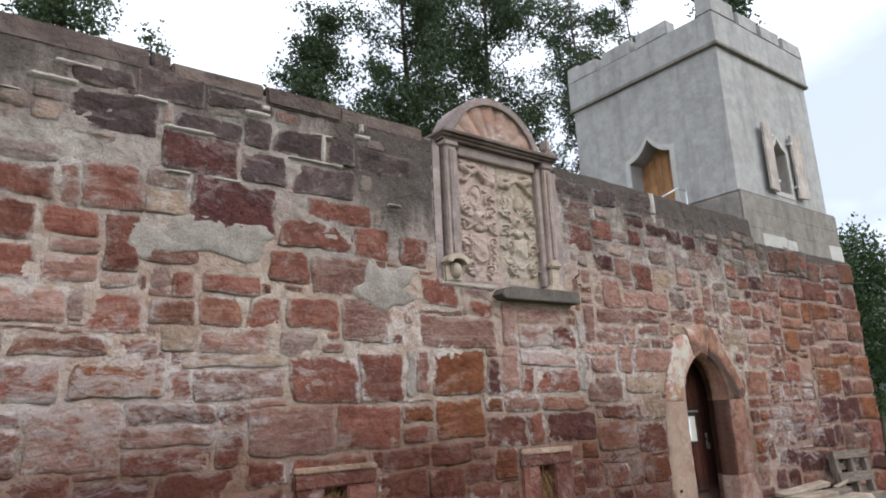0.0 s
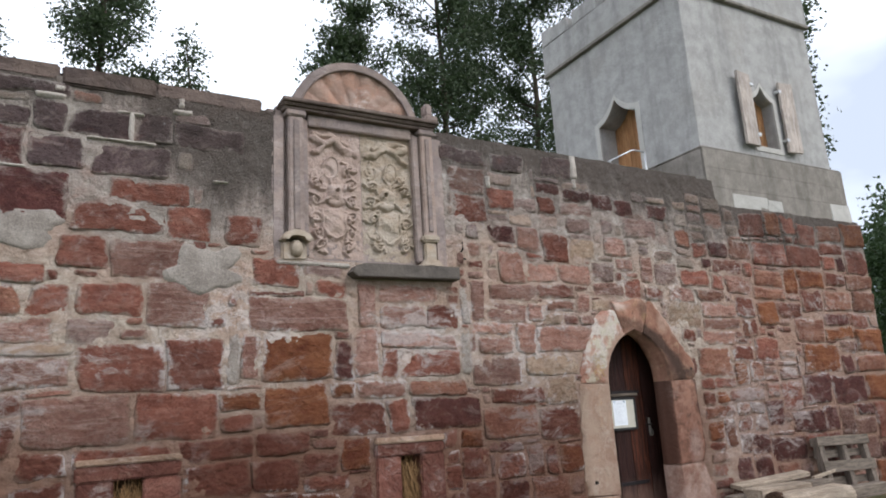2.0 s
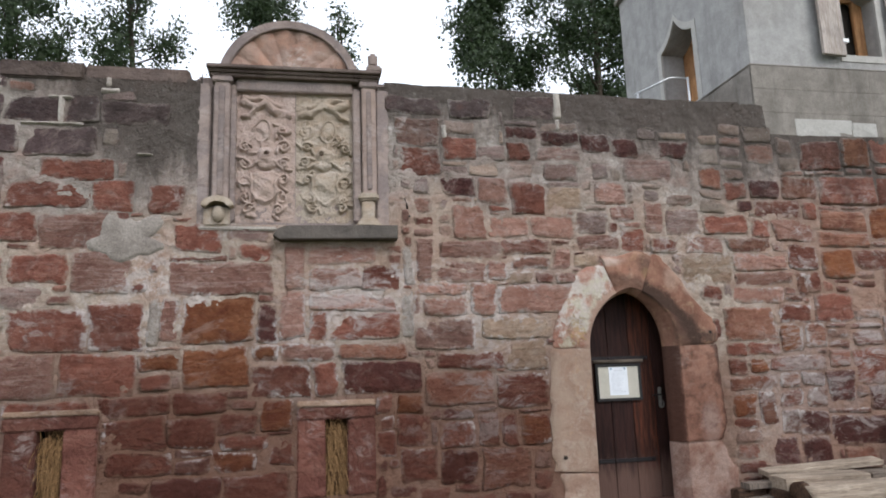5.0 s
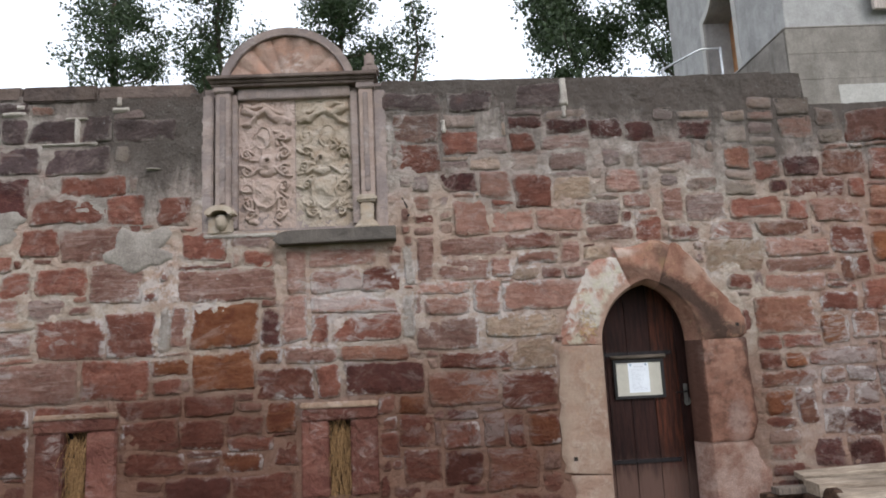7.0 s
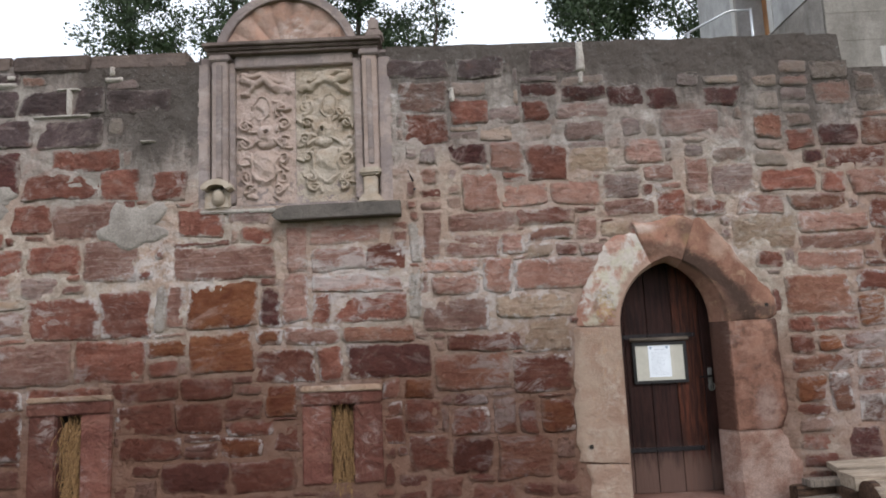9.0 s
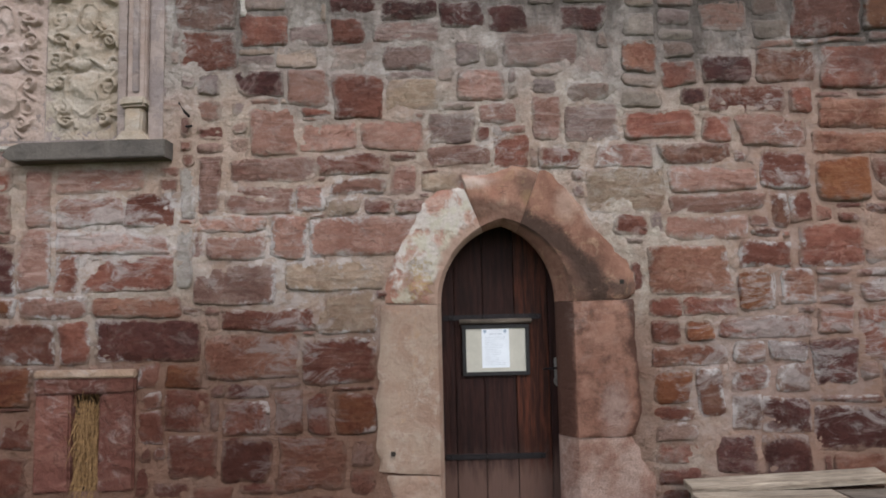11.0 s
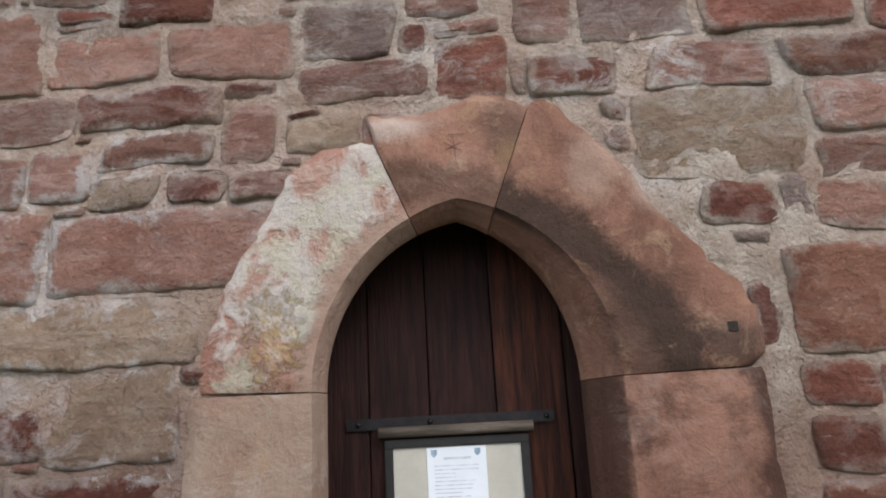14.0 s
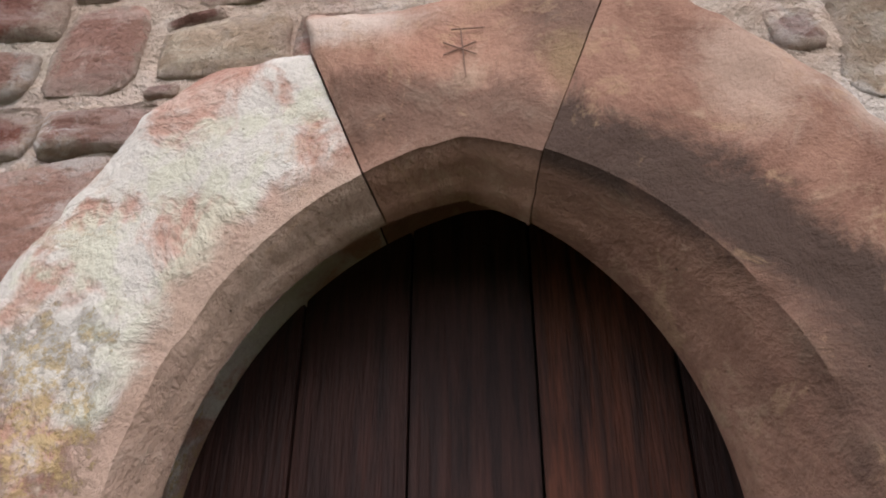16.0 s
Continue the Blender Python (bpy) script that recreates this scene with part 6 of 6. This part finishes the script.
def build_tower():
    SIDE = Matrix(((0, 1, 0, 0), (1, 0, 0, 0), (0, 0, 1, 0), (0, 0, 0, 1)))
    front_win = ogee(12.16, 0.26, 5.07, 5.88, 6.13)
    side_win = ogee(7.32, 0.44, 4.9, 5.97, 6.32)
    rect = lambda a, b: [(a, TZ0), (b, TZ0), (b, TZ1), (a, TZ1)]  # noqa: E731
    tow("front_wall", moved(plate(rect(TX0 + 0.003, TX1 - 0.003), [front_win], 0.45), Matrix.Translation((0, TY0, 0))), PLASTER)
    tow("side_wall", moved(plate(rect(TY0 + 0.003, TY1), [side_win], 0.45), Matrix.Translation((TX0, 0, 0)) @ SIDE), PLASTER)
    tow("side_wall", box(TX1 - 0.4, TX1, TY0 + 0.452, TY1, TZ0, TZ1), PLASTER)
    tow("back_wall", box(TX0 + 0.452, TX1 - 0.402, TY1 - 0.4, TY1, TZ0, TZ1), PLASTER)
    tow("corner_bead", box(TX0 - 0.006, TX0 + 0.05, TY0 - 0.006, TY0 + 0.05, TZ0, TZ1, 0.006, 0.004, 3), PLASTER)
    # bands round the windows
    tow("window_band", moved(plate(ogee(12.16, 0.26, 5.07, 5.88, 6.13, 0.085), [ogee(12.16, 0.258, 5.073, 5.878, 6.127)], 0.03), Matrix.Translation((0, TY0 - 0.012, 0))), LIMEWASH)
    tow("window_band", moved(plate(ogee(7.32, 0.44, 4.9, 5.97, 6.32, 0.10), [ogee(7.32, 0.438, 4.903, 5.968, 6.317)], 0.03), Matrix.Translation((TX0 - 0.012, 0, 0)) @ SIDE), LIMEWASH)
    # wooden infill, set back
    # Dark panel behind the casement stands in for the unlit room.
    w = tow("window", box(11.86, 12.5, TY0 + 0.30, TY0 + 0.33, 5.02, 6.25), DARK, "dark panel for the shade in the window opening")
    for x0, x1, z0, z1 in ((12.27, 12.415, 5.08, 6.2), (11.905, 11.99, 5.08, 6.2), (11.992, 12.268, 5.08, 5.16), (11.992, 12.268, 5.93, 6.2)):
        tow("casement", box(x0, x1, TY0 + 0.20, TY0 + 0.25, z0, z1, 0.006), NEW_WOOD, "honey-coloured wooden casement", up=w)
    d = tow("wooden_door", box(TX0 + 0.40, TX0 + 0.42, 6.85, 7.8, 4.88, 6.4), DARK)
    for i in range(6):
        y = 6.87 + i * 0.152
        tow("board", box(TX0 + 0.365, TX0 + 0.395, y, y + 0.148, 4.88, 6.36, 0.004), NEW_WOOD, "", up=d)
    # shutters folded back
    for x0, x1, hinge in ((11.48, 11.83, 1), (12.53, 12.84, -1)):
        s = tow("shutter", moved(box(-(x1 - x0) / 2, (x1 - x0) / 2, -0.022, 0.022, 0, 1.22, 0.006), Matrix.Translation(((x0 + x1) / 2, TY0 - 0.085, 5.02)) @ pose(0, 0, 0, 0, 0, 6 * hinge)), SHUTTER, "open weathered board shutter")
        for z in (5.2, 6.05):
            tow("hinge", box(x1 - 0.03 if hinge > 0 else x0 - 0.03, x1 + 0.05 if hinge > 0 else x0 + 0.04, TY0 - 0.10, TY0 - 0.0, z, z + 0.05, 0.006), STEEL, "", up=s)
    # plinth of concrete blocks
    tow("plinth", box(TX0 - 0.06, TX1 + 0.17, TY0 - 0.07, TY1 + 0.1, 3.9, TZ0 - 0.03, 0.02, 0.01, 5), PLINTH, "stained concrete plinth")
    for row, (z0, z1) in enumerate(((3.96, 4.245), (4.247, 4.54), (4.542, 4.838))):
        x = TX0 - 0.055
        k = 0
        while x < TX1 + 0.1:
            x1 = min(x + (0.5 if (row + k) % 3 else 0.62) - (0.25 if row == 1 and k == 0 else 0), TX1 + 0.155)
            tow("concrete_block", box(x + 0.0003, x1 - 0.0003, TY0 - 0.0745, TY0 - 0.066, z0, z1, 0.0012, 0.0006, row * 20 + k), PLINTH)
            x, k = x1, k + 1
    tow("plinth_top", box(TX0 - 0.05, TX1 + 0.15, TY0 - 0.06, TY1 + 0.1, TZ0 - 0.03, TZ0, 0.012), PLINTH)
    for x0, x1, z0, z1 in ((10.98, 11.75, 3.96, 4.17), (11.76, 12.1, 3.97, 4.15), (13.35, 13.87, 3.95, 4.24)):
        tow("lime_patch", box(x0, x1, TY0 - 0.082, TY0 - 0.06, z0, z1, 0.004, 0.010, int(x0 * 10)), LIMEWASH, "white limed block")
    # cornice and battlements
    tow("cornice", box(TX0 - 0.07, TX1 + 0.07, TY0 - 0.07, TY1 + 0.07, TZ1, TZ1 + 0.07, 0.012), PLINTH, "dark drip moulding")
    p0, p1 = TZ1 + 0.07, 8.14
    o = 0.05
    for a, b, c, e in ((TX0 - o, TX1 + o, TY0 - o, TY0 + 0.25), (TX0 - o, TX0 + 0.25, TY0 + 0.25, TY1 + o), (TX1 - 0.25, TX1 + o, TY0 + 0.25, TY1 + o), (TX0 + 0.25, TX1 - 0.25, TY1 - 0.25, TY1 + o)):
        tow("parapet", box(a, b, c, e, p0, p1, 0.006), PLASTER)
    lx, ly = TX1 - TX0 + 2 * o, TY1 - TY0 + 2 * o
    for i in range(4):
        x = TX0 - o + i * lx / 4 + (0.06 if i else 0)
        w = lx / 4 - (0.06 if i in (0, 3) else 0.12)
        for y in (TY0 - o, TY1 - 0.25):
            tow("merlon", box(x, x + w, y, y + 0.3, p1, 8.43 + (0.07 if i == 0 else 0), 0.02, 0.012, i + 40), PLASTER)
    for i in range(1, 4):
        y = TY0 - o + i * ly / 4 + 0.07
        for x in (TX0 - o, TX1 - 0.25):
            tow("merlon", box(x, x + 0.3, y, y + ly / 4 - 0.14, p1, 8.44, 0.02, 0.012, i + 60), PLASTER)
    tow("roof_slab", box(TX0 + 0.25, TX1 - 0.25, TY0 + 0.25, TY1 - 0.25, 7.6, 7.7), PLINTH)


build_tower()
rail = thing("handrail", "bent galvanised steel handrail on the wall walk", "handrail", at=(10.09, 6.4, 4.3))
part("rail_bar", tube([(-0.75, 0, 0.42), (-0.27, 0, 0.66), (-0.22, 0, 0.672), (0.0, 0, 0.675)], [0.013] * 4), STEEL, rail, "", True)
part("rail_post", tube([(0.0, 0, 0.0), (0, 0, 0.69)], [0.015] * 2), STEEL, rail, "", True)
part("rail_post", tube([(-0.72, 0, 0.0), (-0.72, 0, 0.43)], [0.016] * 2), STEEL, rail, "", True)


# ---- pallet and timber pile ----
def build_pallet():
    p = thing("pallet", "grey weathered wooden pallet leaning against the wall", "pallet")
    L, H = 1.06, 0.80
    for k, x in enumerate((0.0, 0.48, 0.955)):
        part("stringer", box(x, x + 0.10, -0.02, 0.075, 0, H, 0.006, 0.006, k), GREY_WOOD_Z, p)
    for k, (z, h) in enumerate(((0.675, 0.125), (0.33, 0.14), (0.0, 0.12))):
        part("deck_board", box(-0.03, L + 0.02, -0.045, -0.022, z, z + h, 0.005, 0.008, k + 5), GREY_WOOD, p)
    for k, z in enumerate((0.69, 0.53, 0.35, 0.17, 0.0)):
        part("back_board", box(-0.01, L, 0.077, 0.097, z, z + 0.10, 0.004, 0.006, k + 9), GREY_WOOD, p)
    p.matrix_basis = pose(11.63, 5.36, GROUND + 0.02, -9, 1.5, -2)


build_pallet()


def beam(name, label, length, w, h, at, turn, material, roll=0.0, tilt=0.0, seed=0, group="timber pile"):
    t = thing(name, label, "timber", "", group)
    bm = bmesh.new()
    rows, n = [], 8
    r = random.Random(seed)
    for i in range(n + 1):
        x = length * i / n
        row = []
        for a, b in ((-1, -1), (-0.85, -1), (0.85, -1), (1, -0.8), (1, 0.8), (0.85, 1), (-0.85, 1), (-1, 0.8)):
            row.append(bm.verts.new((x, a * w / 2 * (1 + 0.05 * r.uniform(-1, 1)), h / 2 + b * h / 2 * (1 + 0.05 * r.uniform(-1, 1)))))
        rows.append(row)
    for a, b in zip(rows, rows[1:]):
        for j in range(8):
            bm.faces.new((a[j], a[(j + 1) % 8], b[(j + 1) % 8], b[j]))
    bm.faces.new(rows[0][::-1])
    bm.faces.new(rows[-1])
    part("timber", bm, material, t)
    t.matrix_basis = pose(*at, roll, tilt, turn)


def split_log():
    t = thing("split_log", "pale split log with cracked top and brown bark", "log", "", "timber pile")
    bm = bmesh.new()
    r = random.Random(5)
    rows = []
    for i in range(15):
        x = 1.24 * i / 14
        row = []
        for j in range(16):
            a = 2 * math.pi * j / 16
            q = 0.165 * (1 + 0.06 * noise.noise(Vector((x * 2, a * 2, 3))))
            y, z = q * 1.15 * math.cos(a), q * math.sin(a)
            z = min(z, 0.125 + 0.014 * noise.noise(Vector((x * 3, y * 14, 1))))
            row.append(bm.verts.new((x + 0.02 * r.uniform(-1, 1) * (i in (0, 14)), y, z + 0.14)))
        rows.append(row)
    for a, b in zip(rows, rows[1:]):
        for j in range(16):
            bm.faces.new((a[j], a[(j + 1) % 16], b[(j + 1) % 16], b[j]))
    bm.faces.new(rows[0][::-1])
    bm.faces.new(rows[-1])
    part("wood", bm, CUT_WOOD, t, "", True)
    part("bark", tube([(-0.012, 0, 0.135), (0.05, 0, 0.135)], [0.158, 0.16], 16), BARK, t, "dark brown bark end", True)
    t.matrix_basis = pose(9.93, 4.95, GROUND + 0.015, 0, 0, -1)


split_log()
beam("beam", "squared grey timber beam on the grass", 1.1, 0.18, 0.16, (11.5, 5.27, GROUND), 0, GREY_WOOD, 0, 0, 1)
beam("beam", "dark brown rough log under the pile", 1.35, 0.2, 0.20, (9.86, 5.21, GROUND), 0, BARK, 0, 0, 4)
beam("beam", "pale squared beam lying on the pile", 0.98, 0.26, 0.115, (9.90, 5.23, GROUND + 0.205), 1, CUT_WOOD, 2, 0, 2)
beam("beam", "short grey block of squared timber", 0.46, 0.25, 0.11, (10.91, 5.25, GROUND + 0.205), 2, GREY_WOOD, 0, 0, 3)
beam("beam", "rough log holding up the pile", 1.4, 0.16, 0.30, (9.95, 5.47, GROUND), 1, BARK, 0, 0, 8)
beam("plank", "long weathered plank on top of the pile", 1.40, 0.17, 0.05, (9.92, 5.48, GROUND + 0.305), 1, CUT_WOOD, 10, -2, 5)
beam("plank", "grey plank end at the back of the pile", 0.42, 0.13, 0.06, (9.62, 5.36, GROUND + 0.20), 6, GREY_WOOD_Z, 0, 0, 6)
beam("plank", "dark broken board at the pile's foot", 0.36, 0.12, 0.20, (9.52, 5.40, GROUND), 10, BARK, 0, 0, 7)
beam("plank", "dark broken board at the pile's foot", 0.40, 0.10, 0.13, (9.50, 5.22, GROUND), 14, GREY_WOOD_Z, 0, 0, 10)
beam("stick", "pale barked stick lying across the beams", 0.62, 0.04, 0.04, (11.25, 5.33, GROUND + 0.30), 6, CUT_WOOD, 0, -5, 9)

# ---- fence post ----
post = thing("fence_post", "thin dark metal fence post in the meadow", "fence post", at=(18.0, 7.5, GROUND))
part("post", tube([(0, 0, 0), (0.02, 0, 1.36)], [0.025, 0.022], 8), IRON, post)
for z in (0.5, 0.95, 1.3):
    part("wire", tube([(0, 0, z), (6.0, 14.0, z - 0.05)], [0.004, 0.004], 5), STEEL, post)


# ---- trees ----
def leaf_mesh(points, size, seed, per, spread):
    """Many small leaves, tumbled about the points."""
    r = np.random.RandomState(seed)
    p = np.repeat(np.array(points), per, 0)
    p = p + r.normal(0, 1, p.shape) * np.array([spread, spread, spread])
    n = len(p)
    a = r.normal(0, 1, (n, 3))
    a /= np.linalg.norm(a, axis=1)[:, None]
    b = np.cross(a, r.normal(0, 1, (n, 3)))
    b /= np.linalg.norm(b, axis=1)[:, None]
    s = size * r.uniform(0.6, 1.3, (n, 1))
    v = np.stack([p - a * s, p + b * s * 0.6, p + a * s, p - b * s * 0.6], 1).reshape(-1, 3)
    me = bpy.data.meshes.new("crown")
    me.from_pydata(v.tolist(), [], [(4 * i, 4 * i + 1, 4 * i + 2, 4 * i + 3) for i in range(n)])
    return me


def tree(x, y, height, spread, seed, label, leaf=LEAF, low=0.15, size=0.052, upright=0.75, limbs=34, per=60, clump=0.22, category="tree"):
    """Trunk, limbs and a crown of leaf clumps along the twigs."""
    r = random.Random(seed)
    t = thing("tree", label, category, "", "trees behind the wall", (x, y, GROUND))
    spine = [Vector((0.12 * i * r.uniform(-1, 1) * 0.4, 0.12 * i * r.uniform(-1, 1) * 0.4, height * 0.97 * i / 9)) for i in range(10)]
    r0 = 0.018 * min(height, 13.0)
    part("trunk", tube(spine, [r0 * (1 - 0.93 * i / 9) + 0.006 for i in range(10)], 10), TRUNK, t, "", True)
    twigs = []
    for k in range(limbs):
        f = low + (1 - low) * (k + r.random()) / limbs
        i = min(int(f * 9), 8)
        root = spine[i].lerp(spine[i + 1], f * 9 - i)
        a = r.uniform(0, 2 * math.pi)
        wide = spread * (0.35 + 0.65 * math.sin(math.pi * min(1, (f - low) / (1 - low) * 0.86 + 0.14)) ** 0.8) * r.uniform(0.55, 1.1)
        rise = wide * upright * r.uniform(0.6, 1.3)
        tip = root + Vector((wide * math.cos(a), wide * math.sin(a), rise))
        mid = root.lerp(tip, 0.5) + Vector((r.uniform(-0.1, 0.1), r.uniform(-0.1, 0.1), -0.1 * wide))
        q = r0 * (1 - f) * 0.4 + 0.012
        lim = tube([root, mid, tip], [q, q * 0.6, 0.006], 5)
        part("limb", lim, TRUNK, t, "", True)
        for j in range(int(5 + wide * 3.5)):
            g = r.uniform(0.3, 1.05)
            base = root.lerp(mid, g * 2) if g < 0.5 else mid.lerp(tip, g * 2 - 1)
            twigs.append(tuple(base + Vector((r.gauss(0, 0.22), r.gauss(0, 0.22), r.gauss(0, 0.25))) * (0.4 + 0.35 * wide)))
    me = leaf_mesh(twigs, size, seed, per, clump)
    me.materials.append(leaf)
    crown = new("crown", me)
    crown.parent = t
    tagged(crown, kind="stuff")


BIG = dict(size=0.085, clump=0.26, low=0.3)
tree(12.6, 24.0, 18.6, 2.0, 1, "poplar with loose dark green leaves behind the wall", limbs=50, per=70, **BIG)
tree(16.9, 24.0, 29.0, 3.3, 2, "tall poplar with dense dark green leaves", limbs=64, per=72, **BIG)
tree(22.4, 24.6, 30.0, 3.3, 3, "tall poplar with dense dark green leaves", limbs=64, per=72, **BIG)
tree(29.5, 24.0, 31.0, 2.5, 12, "tall poplar rising behind the tower", limbs=46, per=60, **BIG)
tree(36.0, 25.0, 31.0, 2.4, 13, "tall poplar rising behind the tower", limbs=42, per=56, **BIG)
tree(-6.6, 27.5, 25.0, 2.6, 5, "tall poplar with feathery branches behind the wall", limbs=50, per=48, **BIG)
tree(-2.0, 28.0, 26.0, 2.3, 4, "tall poplar with feathery branches behind the wall", limbs=50, per=48, **BIG)
tree(3.3, 27.2, 26.0, 2.3, 6, "tall poplar with feathery branches behind the wall", limbs=52, per=66, **BIG)
tree(6.3, 26.6, 17.6, 1.0, 11, "thin young poplar with sparse leaves", limbs=26, per=30, **BIG)
tree(20.0, 10.2, 15.0, 0.95, 7, "tall poplar beyond the tower", low=0.46, limbs=46, size=0.07, clump=0.2)
tree(20.1, 8.0, 5.8, 1.55, 8, "broad dark leafy tree beyond the wall's corner", LEAF_DARK, 0.22, 0.062, 0.35, 34, 46, 0.22)
tree(24.5, 10.5, 6.0, 2.2, 9, "broad dark leafy tree in the meadow", LEAF_DARK, 0.15, 0.07, 0.35, 34, 60, 0.28)


def build_hedge():
    """A far hedge line across the meadow."""
    r = random.Random(9)
    pts = []
    for i in range(420):
        f = r.random()
        x, y = 70 + 60 * f, 20 + 90 * f
        pts.append((x + r.gauss(0, 2.0), y + r.gauss(0, 2.0), GROUND + abs(r.gauss(0, 1.6)) * (1 + 0.5 * math.sin(f * 40))))
    me = leaf_mesh(pts, 0.5, 3, 14, 0.6)
    me.materials.append(LEAF_DARK)
    ob = new("hedge", me)
    tagged(ob, "far dark green hedge across the meadow", "hedge", "", "stuff")
    barn = thing("shed", "far low shed with a pale roof", "shed", at=(60.0, 34.0, GROUND))
    part("shed_wall", box(-3, 3, -2, 2, 0, 1.0), PLASTER, barn)
    part("shed_roof", prism([(-3.4, 0.9), (3.4, 0.9), (2.2, 1.9), (-2.2, 1.9)], -2.4, 2.4), ROOF, barn, "pale sheet roof")


build_hedge()


def build_grass():
    r = np.random.RandomState(4)
    n = 9000
    x = r.uniform(7.5, 19, n)
    y = r.uniform(2.8, 6.2, n)
    keep = ~((y > 5.45) & (x < 14.1)) & ~((y > 5.0) & (x < 13.6) & (r.rand(n) < 0.75)) & ~((x > 9.5) & (x < 12.4) & (y > 4.5) & (y < 5.4))
    x, y = x[keep], y[keep]
    n = len(x)
    h = r.uniform(0.03, 0.10, n) * (1 + 0.8 * (x > 13.8))
    a = r.uniform(0, 6.28, n)
    w = 0.005
    z = np.full(n, GROUND - 0.02)
    lean = r.uniform(-0.5, 0.5, (n, 2)) * h[:, None]
    v = np.stack([np.stack([x - w * np.cos(a), y - w * np.sin(a), z], 1), np.stack([x + w * np.cos(a), y + w * np.sin(a), z], 1), np.stack([x + lean[:, 0], y + lean[:, 1], z + h + 0.02], 1)], 1).reshape(-1, 3)
    me = bpy.data.meshes.new("grass")
    me.from_pydata(v.tolist(), [], [(3 * i, 3 * i + 1, 3 * i + 2) for i in range(n)])
    me.materials.append(GRASS_BLADE)
    tagged(new("grass", me), "short green grass blades along the wall's foot", "grass", "", "stuff")


build_grass()
